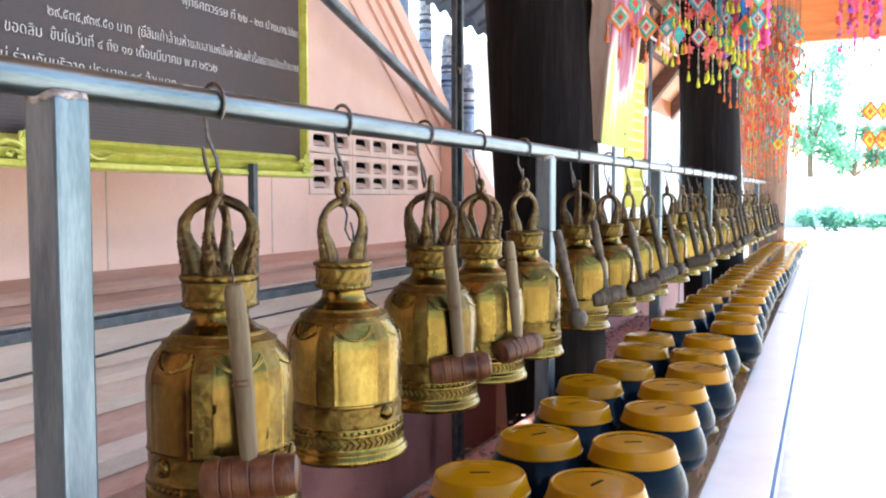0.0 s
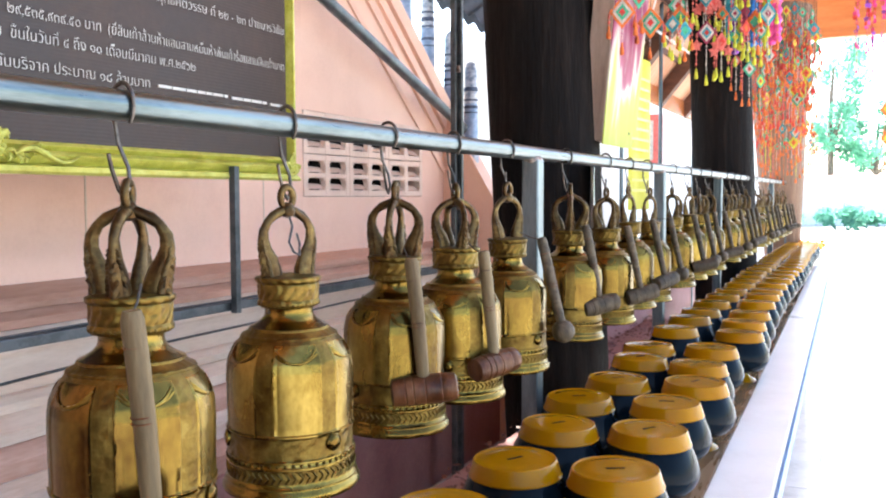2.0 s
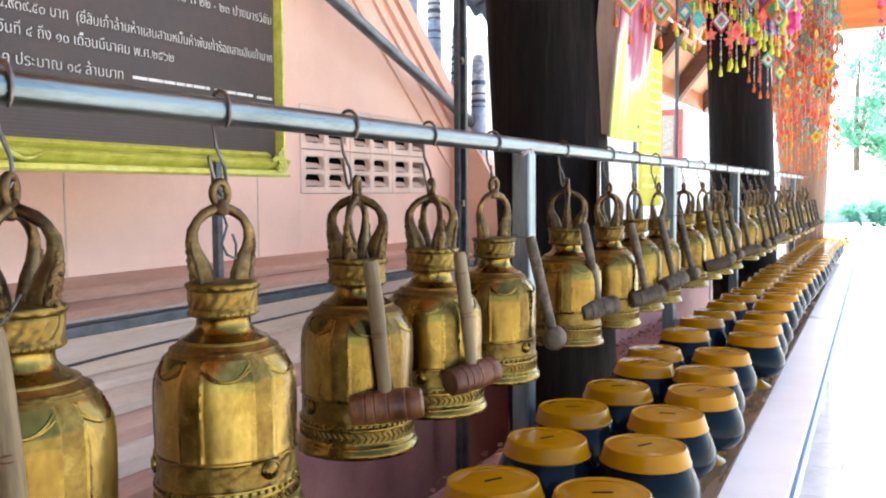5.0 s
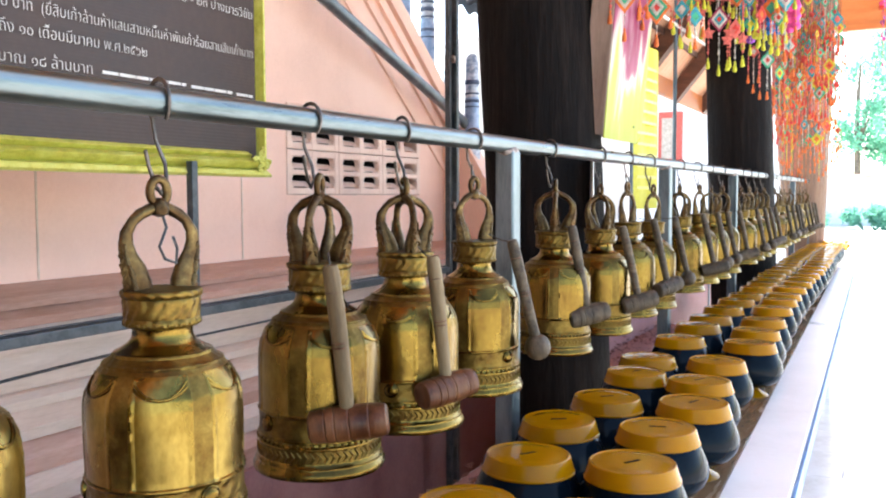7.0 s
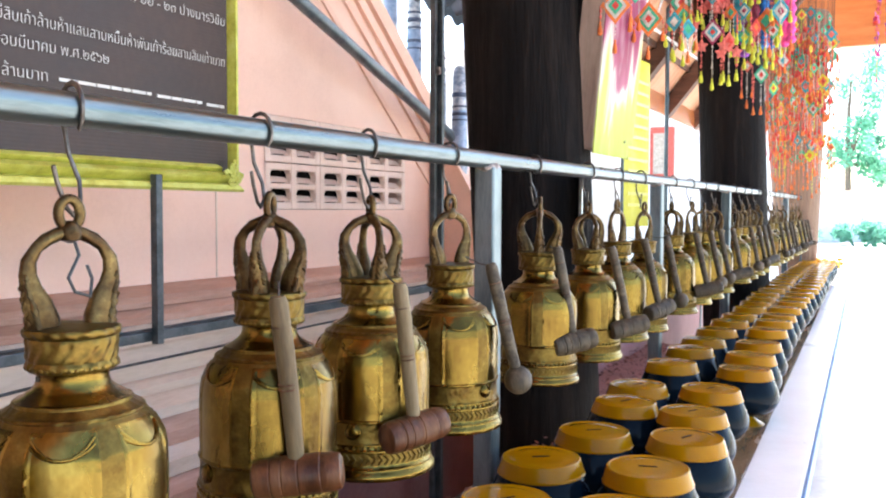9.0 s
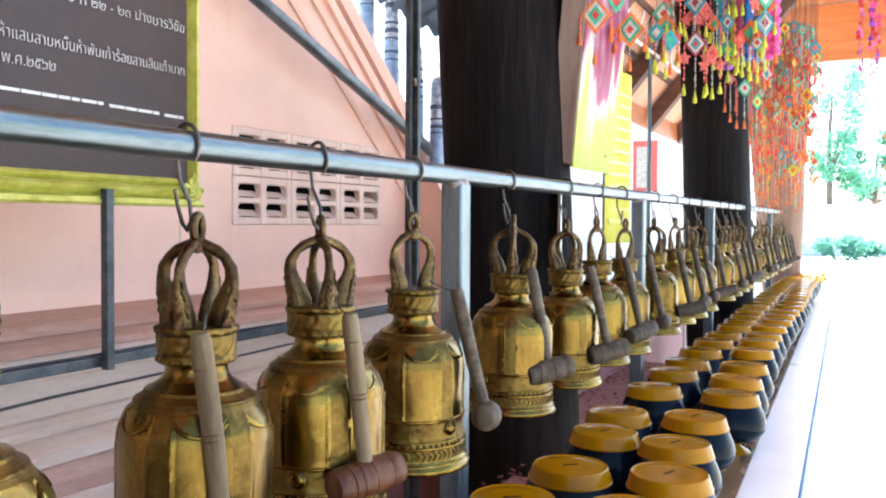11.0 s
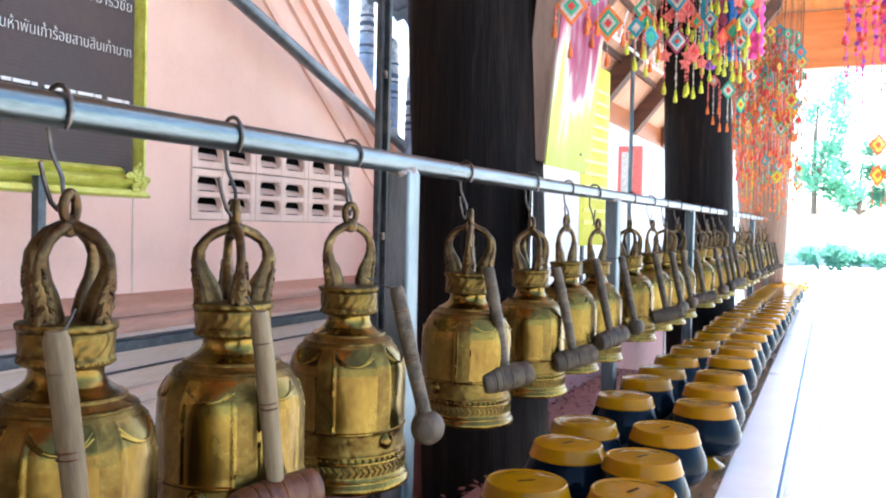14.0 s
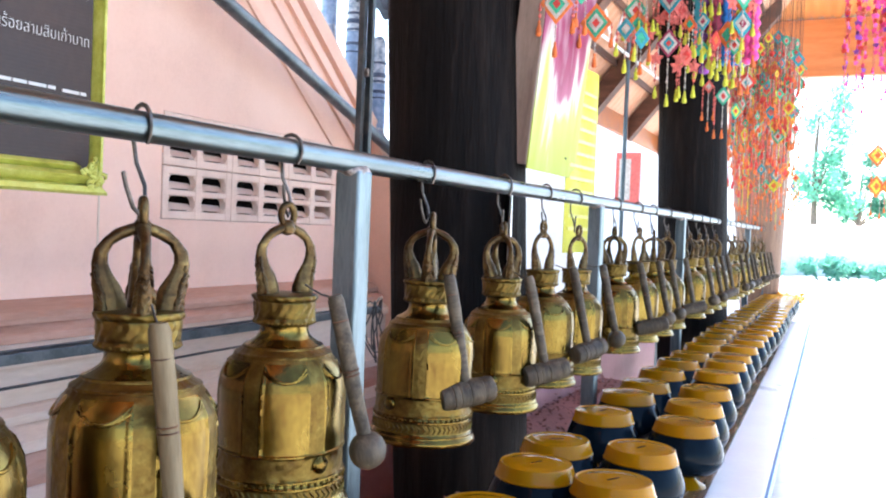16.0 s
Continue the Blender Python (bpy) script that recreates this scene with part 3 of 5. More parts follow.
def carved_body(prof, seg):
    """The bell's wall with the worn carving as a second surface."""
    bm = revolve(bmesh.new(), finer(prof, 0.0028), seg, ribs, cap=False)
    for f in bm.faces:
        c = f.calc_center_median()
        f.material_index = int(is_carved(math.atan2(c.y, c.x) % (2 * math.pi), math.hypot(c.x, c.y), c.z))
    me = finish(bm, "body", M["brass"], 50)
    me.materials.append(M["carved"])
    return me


BOSS_TURN = (-0.10, -1.50)


def bell(kind, broad, crown_width):
    """One hanging bell, its mouth's centre at the origin; a broad one swells below the shoulder."""
    def swell(r, z):
        return r * (broad + (crown_width - broad) * min(1, max(0, (z - 0.172) / 0.052)))
    wide, crown = Matrix.Diagonal((broad, broad, 1, 1)), Matrix.Diagonal((crown_width, crown_width, 1, 1))
    t = thing("bell", "", "bell", group="bells on the rail")
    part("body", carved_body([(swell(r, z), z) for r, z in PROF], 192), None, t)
    part("collar", revolve(bmesh.new(), finer(COLLAR, 0.0025), 112, lambda a, r, z: r * 1.03 + (0.0007 * math.sin(18 * a + 2.5 * math.sin(z * 160)) + 0.0008 * noise.noise(Vector((math.cos(a) * 7, math.sin(a) * 7, z * 190))) + 0.05 * max(0, z - 0.256) if 0.2440 < z < 0.2795 and r > 0.03 else 0), cap=False), M["carved"], t, "tarnished cast collar with carved leaves", smooth=40, m=crown)
    beads = bmesh.new()
    for i in range(52):
        a = 2 * math.pi * i / 52
        bmesh.ops.create_icosphere(beads, subdivisions=1, radius=0.0022, matrix=Matrix.Translation((0.0662 * math.cos(a), 0.0662 * math.sin(a), 0.0455)))
    for i in range(60):
        a0, a1 = 2 * math.pi * i / 60, 2 * math.pi * (i + 0.6) / 60
        for za, zb in ((0.023, 0.030), (0.0365, 0.030)):
            tube(beads, [(0.0664 * math.cos(a0), 0.0664 * math.sin(a0), za), (0.0668 * math.cos(a1), 0.0668 * math.sin(a1), zb)], 0.0011, 4)
    part("ornament_band", beads, M["carved"], t, "cast bead and leaf band", smooth=60, m=wide)["kind"] = "stuff"
    row = bmesh.new()
    for i in range(40):
        a = 2 * math.pi * i / 40
        bmesh.ops.create_icosphere(row, subdivisions=1, radius=0.0024, matrix=Matrix.Translation((0.0372 * math.cos(a), 0.0372 * math.sin(a), 0.2435)))
    part("collar_beading", row, M["carved"], t, "cast bead row below the collar", smooth=60, m=crown)["kind"] = "stuff"
    for i in range(6):
        drape = bmesh.new()
        c = 2 * math.pi * i / 6
        for sag, dz in ((0.016, 0.0), (0.011, 0.005)):
            pts = []
            for k in range(9):
                u = k / 8 * 2 - 1
                a = c + u * 0.36
                z = 0.1905 - sag * (1 - u * u) - dz
                rr = 0.0600 + (0.1905 - z) * 0.26
                rr = swell(rr, z)
                pts.append((rr * math.cos(a), rr * math.sin(a), z))
            tube(drape, pts, 0.0017, 6)
        part("festoon", drape, M["brass"], t, "cast festoon lines", smooth=60)
    for i in range(3):
        a = 2 * math.pi * (i / 3) + BOSS_TURN[kind]
        b = revolve(bmesh.new(), [(0.0116, -0.003), (0.0116, 0.0022), (0.0104, 0.0032), (0.0094, 0.0022), (0.0084, 0.0038), (0.005, 0.0052), (0.0006, 0.0056)], 22)
        part("boss", b, M["brass"], t, "polished round striking boss", smooth=40, m=Matrix.Rotation(a, 4, "Z") @ Matrix.Translation((0.0650 * broad, 0, 0.069)) @ Matrix.Rotation(radians(90), 4, "Y"))
    n_arm = 2 if kind else 4
    for i in range(n_arm):
        a = 2 * math.pi * i / n_arm
        path = [(0.0238, 0.2700), (0.0250, 0.2860), (0.0285, 0.3020), (0.0335, 0.3160), (0.0362, 0.3290), (0.0348, 0.3410), (0.0290, 0.3520), (0.0200, 0.3596), (0.0100, 0.3650), (0.0, 0.3670)]
        rad = [0.0138, 0.0138, 0.0122, 0.0092, 0.0070, 0.0060, 0.0056, 0.0058, 0.0064, 0.0068]
        flat = [0.72, 0.70, 0.66, 0.66, 0.72, 0.82, 0.95, 1, 1, 1]
        b = tube(bmesh.new(), [(p[0], 0, p[1]) for p in path], rad, 14, flat)
        # flame leaves cast on the outside of the arm
        for k in range(13):
            z = 0.277 + k * 0.0043
            q = next(n for n in range(len(path) - 1) if path[n + 1][1] >= z)
            u = (z - path[q][1]) / (path[q + 1][1] - path[q][1])
            rr = path[q][0] + (path[q + 1][0] - path[q][0]) * u
            tk = rad[q] + (rad[q + 1] - rad[q]) * u
            for sy in (-1, 1):
                bmesh.ops.create_icosphere(b, subdivisions=1, radius=0.0056 - k * 0.00022, matrix=Matrix.Translation((rr + tk * 0.46, sy * tk * 0.42, z)) @ Matrix.Rotation(sy * 0.7, 4, "X") @ Matrix.Diagonal((0.9, 0.65, 1.7, 1)))
            if k < 10:
                bmesh.ops.create_icosphere(b, subdivisions=1, radius=0.0054 - k * 0.00024, matrix=Matrix.Translation((rr + tk * 0.76, 0.001 * (-1) ** k, z + 0.002)) @ Matrix.Rotation(-0.45, 4, "Y") @ Matrix.Diagonal((0.8, 1.0, 1.7, 1)))
        for v in b.verts:
            v.co += Vector((noise.noise(v.co * 130), noise.noise(v.co * 130 + Vector((9, 0, 0))), noise.noise(v.co * 130 + Vector((0, 9, 0))))) * 0.0016
        part("crown_arm", b, M["old_brass"], t, "tarnished cast serpent arm", smooth=50, m=crown @ Matrix.Rotation(a, 4, "Z"))
    b = revolve(bmesh.new(), [(0.0015, 0.356), (0.0095, 0.3590), (0.0112, 0.3650), (0.0092, 0.3715), (0.0062, 0.3760), (0.002, 0.377)], 16)
    part("knot", b, M["old_brass"], t, smooth=50)
    b = bmesh.new()
    loop = [(0.0100 * math.sin(q), 0, 0.3835 + 0.0135 * math.cos(q)) for q in (2 * math.pi * k / 20 for k in range(21))]
    tube(b, loop, 0.0048, 10, cap=False)
    bmesh.ops.remove_doubles(b, verts=b.verts[:], dist=0.0002)
    part("ring", b, M["old_brass"], t, smooth=60, m=Matrix.Rotation(radians(0 if kind else 90), 4, "Z"))
    clap = bmesh.new()
    tube(clap, [(0, 0, 0.235), (0, 0, 0.06)], 0.004, 8)
    bmesh.ops.create_uvsphere(clap, u_segments=12, v_segments=8, radius=0.014, matrix=Matrix.Translation((0, 0, 0.05)))
    tube(clap, [(-0.033, 0, 0.234), (0.033, 0, 0.234)], 0.003, 6)
    part("clapper", clap, M["hook"], t, smooth=50)
    return t


# place along the rail, breadth, turn of the crown, kind, height of the mouth, finish
BELLS = [(1.170, 1.0, 25, 0, 0.978), (1.450, 1.0, 72, 1, 0.975), (1.735, 0.985, 15, 0, 0.984), (1.978, 1.02, 50, 0, 0.984), (2.243, 1.0, 68, 1, 0.990),
         (2.672, 1.02, 20, 0, 0.992), (3.045, 0.96, 48, 0, 0.985), (3.330, 0.97, 75, 1, 0.995), (3.600, 0.94, 70, 1, 0.990),
         (4.060, 0.98, 40, 0, 0.995), (4.375, 0.95, 72, 1, 1.0), (4.655, 0.97, 15, 0, 0.995), (4.945, 0.95, 60, 0, 0.998),
         (5.50, 0.97, 30, 0, 0.998), (5.80, 0.95, 66, 1, 1.0), (6.08, 0.98, 10, 0, 1.0), (6.38, 0.95, 50, 0, 1.0),
         (6.98, 0.96, 30, 0, 1.002), (7.28, 0.95, 70, 1, 1.004), (7.58, 0.97, 12, 0, 1.004), (7.90, 0.95, 50, 0, 1.004),
         (8.42, 0.96, 30, 0, 1.006), (8.72, 0.95, 70, 1, 1.006), (9.02, 0.97, 12, 0, 1.006), (9.32, 0.95, 50, 0, 1.006)]
BX = -0.690
bell_label = "cast brass bell with a tarnished crown hanging from the rail"
wide_label = "broad polished brass bell with worn patches hanging from the rail"
bases = (bell(0, 1.28, 1.12), bell(1, 1.27, 1.06))
used = set()
for y, wd, turn, kind, mouth in BELLS:
    m = pose(BX, y, mouth, 0.8 * math.sin(y * 9), 0.8 * math.cos(y * 7), turn) @ Matrix.Diagonal((wd, wd, 1, 1))
    if kind in used:
        ob = copy_thing(bases[kind], m)
    else:
        ob = bases[kind]
        ob.matrix_basis = m
        used.add(kind)
    ob["label"] = wide_label if y < 1.5 else bell_label


def s_hook():
    t = thing("s_hook", "bent grey steel hook holding a bell", "hook", group="hooks on the rail")
    pts = []
    for k in range(13):
        a = radians(-50 + k * 23)
        pts.append((0.0188 * math.cos(a), 0.0, 0.0188 * math.sin(a)))
    low = [(-0.014, 0.004, -0.030), (-0.006, 0.010, -0.050), (-0.001, 0.008, -0.066), (0.0, 0.0, -0.0745), (0.002, -0.008, -0.069), (0.005, -0.018, -0.052), (0.007, -0.023, -0.040)]
    b = tube(bmesh.new(), pts + low, 0.0022, 8)
    part("wire", b, M["hook"], t, smooth=60)
    return t


hook0 = s_hook()
for i, (y, wd, turn, kind, mouth) in enumerate(BELLS):
    gap = rail_z(y) - (mouth + 0.3905)
    m = pose(RX, y + 0.006 * math.sin(i * 2.1), rail_z(y), 0, 0, -8 + 14 * math.sin(i * 3.3)) 
    reach = Matrix.Diagonal((1, 1, (gap + 0.009) / 0.0745, 1))
    if i:
        copy_thing(hook0, m @ reach @ Matrix.Diagonal((1, 1, 1 / hook0.scale.z, 1)))
    else:
        hook0.matrix_basis = m @ reach


def mallet(head_mat, handle_mat, label, round_head=False):
    """A bell mallet hanging head down; the top of its handle is the origin."""
    t = thing("mallet", label, "mallet", group="mallets hanging by the bells")
    b = tube(bmesh.new(), [(0, 0, 0.004), (0, 0, -0.004), (0.001, 0, -0.05), (0.001, 0.001, -0.11), (0.0, 0, -0.185)], [0.0085, 0.0108, 0.0112, 0.0108, 0.0096], 16)
    h = part("handle", b, handle_mat, t, smooth=50)
    for z in (-0.030, -0.096, -0.102):
        part("turned_ring", revolve(bmesh.new(), [(0.0108, z - 0.0008), (0.01145, z), (0.0108, z + 0.0008)], 16), M["red_wood"], h)
    L, R = 0.052, 0.0235
    prof = [(0.004, -L), (R * 0.66, -L * 0.995), (R * 0.86, -L * 0.94), (R * 0.94, -L * 0.80), (R * 0.97, -L * 0.6), (R * 0.92, -L * 0.57), (R * 0.99, -L * 0.54), (R, -L * 0.36), (R * 0.95, -L * 0.33), (R * 1.0, -L * 0.30), (R, 0),
            (R * 0.95, L * 0.03), (R, L * 0.06), (R * 0.99, L * 0.5), (R * 0.94, L * 0.53), (R * 0.97, L * 0.56), (R * 0.94, L * 0.8), (R * 0.86, L * 0.94), (R * 0.66, L * 0.995), (0.004, L)]
    if round_head:
        prof = [(0.002 + 0.0225 * math.cos(q), 0.0285 * math.sin(q)) for q in (radians(-88 + k * 16) for k in range(12))]
    b = revolve(bmesh.new(), prof, 28)
    part("head", b, head_mat, t, smooth=35, m=Matrix.Translation((0, 0, -0.203)) @ Matrix.Rotation(radians(90), 4, "Y"))
    return t


mallets = (mallet(M["red_wood"], M["pale_wood"], "wooden mallet with a reddish turned head and pale handle"),
           mallet(M["grey_wood"], M["grey_wood"], "greyish turned wooden mallet hanging by a cord"),
           mallet(M["grey_wood"], M["grey_wood"], "small wooden mallet with a rounded grey head", True))
# bell number, kind, offset across and along, turn of the head, lean, top of the handle
MALLETS = [(0, 0, 0.086, -0.083, 28, (4, -2), 1.251), (2, 0, 0.072, -0.072, 30, (6, -3), 1.262), (3, 0, 0.082, -0.058, 66, (5, -4), 1.258), (4, 2, 0.092, -0.002, 112, (8, -6), 1.262),
           (5, 1, 0.070, -0.030, 46, (5, -5), 1.275), (6, 1, 0.082, -0.024, 42, (6, -6), 1.262), (7, 1, 0.090, -0.008, 62, (7, -6), 1.275), (8, 2, 0.090, 0.004, 112, (8, -6), 1.275)]
for k in range(9, len(BELLS)):
    MALLETS.append((k, 2 if k % 3 else 1, 0.092 + 0.006 * math.sin(k * 5.0), -0.012 + 0.012 * math.sin(k * 2.7), 70 + 45 * math.sin(k * 1.9), (7 + 3 * math.sin(k), -6), 1.275))
used = set()
cords = []
for k, kind, dx, dy, turn, (lx, ly), top in MALLETS:
    if k >= 4:
        dx, ly, top = dx - 0.014, ly * 1.9, top + 0.006
    m = pose(BX + dx, BELLS[k][0] + dy, top, lx, ly, 0) @ Matrix.Rotation(radians(turn), 4, "Z")
    if kind in used:
        ob = copy_thing(mallets[kind], m)
    else:
        ob = mallets[kind]
        ob.matrix_basis = m
        used.add(kind)
    cords.append((ob, m, k))
for ob, m, k in cords:
    y, wd, turn, kind, mouth = BELLS[k]
    far = m.inverted() @ Vector((BX + 0.036 * wd * 0.75, y + 0.020 * wd * (-0.6 if k < 4 else 0.2), mouth + 0.292))
    mid = far * 0.5 + Vector((0, 0, -0.004))
    part("cord", tube(bmesh.new(), [(0, 0, 0.0), mid, far], 0.0013, 6), M["cord"], ob, "thin dark cord")


# ---- offering table and alms bowls ----
TZ = 0.745


def table_edge(y):
    return -0.245 - 0.016 * y


def offering_table():
    t = thing("offering_table", "long brown wooden table with a white edge board", "table")

    def plank(x0, x1, z0, z1, mat, name, y0=-1.2, y1=9.9):
        b = bmesh.new()
        q = []
        for y in (y0, y1):
            d = -0.016 * y
            q.append([b.verts.new((x0 + d, y, z0)), b.verts.new((x1 + d, y, z0)), b.verts.new((x1 + d, y, z1)), b.verts.new((x0 + d, y, z1))])
        for i in range(4):
            j = (i + 1) % 4
            b.faces.new((q[0][i], q[0][j], q[1][j], q[1][i]))
        b.faces.new(q[0][::-1])
        b.faces.new(q[1])
        bmesh.ops.recalc_face_normals(b, faces=b.faces[:])
        bmesh.ops.bevel(b, geom=b.edges[:], offset=0.003, segments=2, affect="EDGES")
        return part(name, b, mat, t)
    plank(-0.610, -0.245, TZ - 0.035, TZ, M["table"], "top_board")
    plank(-0.2440, -0.1160, TZ - 0.05, TZ + 0.004, M["cream"], "edge_board")
    # thin blue strip standing in for the bluish floor shadow beside the edge board
    plank(-0.1155, -0.1085, TZ - 0.06, TZ - 0.004, M["shade_blue"], "edge_strip")
    for y in (-0.8, 1.2, 3.2, 5.2, 7.2, 9.3):
        for x in (-0.56, -0.32):
            d = -0.016 * y
            part("leg", boxed((x + d - 0.02, y - 0.02, 0), (x + d + 0.02, y + 0.02, TZ - 0.035), 0.003), M["dark_steel"], t)


offering_table()


def alms_bowl():
    """A lidded donation bowl on a flared stand; its foot's centre is the origin."""
    t = thing("alms_bowl", "black lacquered alms bowl with a yellow slotted lid", "bowl", group="alms bowls on the table")
    body = [(0.026, 0.026), (0.044, 0.0275), (0.064, 0.034), (0.080, 0.045), (0.0910, 0.059), (0.0962, 0.073), (0.0968, 0.084), (0.0940, 0.098), (0.0890, 0.112), (0.0835, 0.124), (0.0790, 0.133), (0.074, 0.138)]
    part("bowl_body", revolve(bmesh.new(), body, 48), M["bowl"], t, smooth=60)
    lid_prof = [(0.0745, 0.1345), (0.0800, 0.1325), (0.0818, 0.1340), (0.0815, 0.1362), (0.0802, 0.1376), (0.0798, 0.1386), (0.0738, 0.1580), (0.0728, 0.1604), (0.0712, 0.1616), (0.0690, 0.1617), (0.0676, 0.1608), (0.0570, 0.1606), (0.0556, 0.1611), (0.0400, 0.1612), (0.004, 0.1613)]
    lid = part("lid", revolve(bmesh.new(), lid_prof, 48), M["lid"], t, "glossy yellow painted lid", smooth=24)
    part("coin_slot", boxed((-0.0160, -0.0025, 0.1600), (0.0160, 0.0025, 0.1622), 0.0003), M["slot"], lid, "dark coin slot")
    st = [(0.030, 0.030), (0.027, 0.025), (0.027, 0.021), (0.038, 0.012), (0.054, 0.004), (0.057, 0.0), (0.050, 0.0)]
    part("stand", revolve(bmesh.new(), st[::-1], 28), M["lid"], t, "yellow flared stand", smooth=50)
    return t


bowl0 = alms_bowl()
LEFT = [(-0.54, 1.09), (-0.545, 1.36), (-0.547, 1.627), (-0.533, 1.886), (-0.544, 2.145), (-0.573, 2.393), (-0.547, 2.628), (-0.562, 2.935), (-0.583, 3.150), (-0.575, 3.53), (-0.58, 3.84), (-0.58, 4.07), (-0.58, 4.36), (-0.575, 4.65), (-0.57, 4.90), (-0.57, 5.23)]
RIGHT = [(-0.35, 1.12), (-0.355, 1.39), (-0.366, 1.657), (-0.361, 1.904), (-0.368, 2.179), (-0.382, 2.422), (-0.363, 2.665), (-0.395, 2.90), (-0.405, 3.185), (-0.365, 3.525), (-0.385, 3.79), (-0.392, 4.07), (-0.408, 4.44), (-0.415, 4.74), (-0.42, 4.97), (-0.425, 5.29)]
rng = random.Random(4)
for row, step in ((LEFT, 0.275), (RIGHT, 0.27)):
    while row[-1][1] < 9.4:
        row.append((row[-1][0] - 0.003 + rng.uniform(-0.008, 0.008), row[-1][1] + step + rng.uniform(-0.02, 0.03)))
first = True
for row in (LEFT, RIGHT):
    for x, y in row:
        m = pose(x, y, TZ, rng.uniform(-0.8, 0.8), rng.uniform(-0.8, 0.8), rng.uniform(15, 75))
        if first:
            bowl0.matrix_basis = m
            first = False
        else:
            copy_thing(bowl0, m)


# ---- donor board on its steel frame ----
def steel_frame():
    t = thing("board_stand", "dark steel stand of posts and bars behind the bells", "stand")
    for y in (0.55, 2.522):
        part("post", boxed((-1.667, y - 0.011, 1.020), (-1.645, y + 0.011, 1.45), 0.002), M["dark_steel"], t)
    part("cross_bar", boxed((-1.70, 0.4, 1.026), (-1.668, 4.30, 1.052), 0.003), M["dark_steel"], t)
    p = part("tall_post", boxed((-1.690, 4.072, 0), (-1.666, 4.096, 3.2), 0.003), M["dark_steel"], t)
    part("tall_post", boxed((-1.672, 4.102, 0), (-1.648, 4.126, 3.2), 0.003), M["dark_steel"], t)
    for z in (0.7, 1.30, 1.92, 2.5):
        part("bracket", boxed((-1.672, 4.085, z), (-1.652, 4.115, z + 0.03), 0.002), M["weld"], p, "small welded bracket")


steel_frame()


BRACE_X, BRACE_A, BRACE_B = -2.03, 3.30, -0.313


def brace_pipe():
    t = thing("brace_pipe", "grey galvanised pipe brace sloping down to the column", "pipe")
    b = tube(bmesh.new(), [(BRACE_X, 2.6 + 0.3 * k, BRACE_A + BRACE_B * (2.6 + 0.3 * k)) for k in range(9)], 0.027, 20)
    part("pipe", b, M["brace"], t, smooth=50)
    for y in (2.66,):
        d = Vector((0, 1, BRACE_B)).normalized()
        c = Vector((BRACE_X, y, BRACE_A + BRACE_B * y))
        part("wall_bracket", boxed((WX - 0.01, y - 0.008, c.z - 0.006), (BRACE_X - 0.01, y + 0.008, c.z + 0.006), 0.002), M["pink"], t)
        part("joint_ring", tube(bmesh.new(), [c - d * 0.012, c + d * 0.012], 0.0285, 20), M["brace"], t, smooth=50)


brace_pipe()

BRD_X, BRD_Y0, BRD_Y1, BRD_Z0, BRD_Z1 = -1.70, 0.72, 2.872, 1.413, 2.62


def thai(parent, words, y0, y1, z, size):
    cu = bpy.data.curves.new("lettering", "FONT")
    cu.body, cu.size, cu.extrude, cu.resolution_u = words, size, 0.0006, 3
    cu.offset = -0.0007
    tmp = new("lettering_source", cu)
    dep = bpy.context.evaluated_depsgraph_get()
    me = bpy.data.meshes.new_from_object(tmp.evaluated_get(dep))
    bpy.data.objects.remove(tmp)
    xs = [v.co.x for v in me.vertices]
    k = (y1 - y0) / (max(xs) - min(xs))
    me.materials.clear()
    me.materials.append(M["text"])
    return part("lettering", me, None, parent, "line of white Thai lettering",
                m=Matrix.Translation((BRD_X + 0.0035, y0, z)) @ pose(0, 0, 0, 90, 0, 90) @ Matrix.Diagonal((k, 1, 1, 1)) @ Matrix.Translation((-min(xs), 0, 0)))


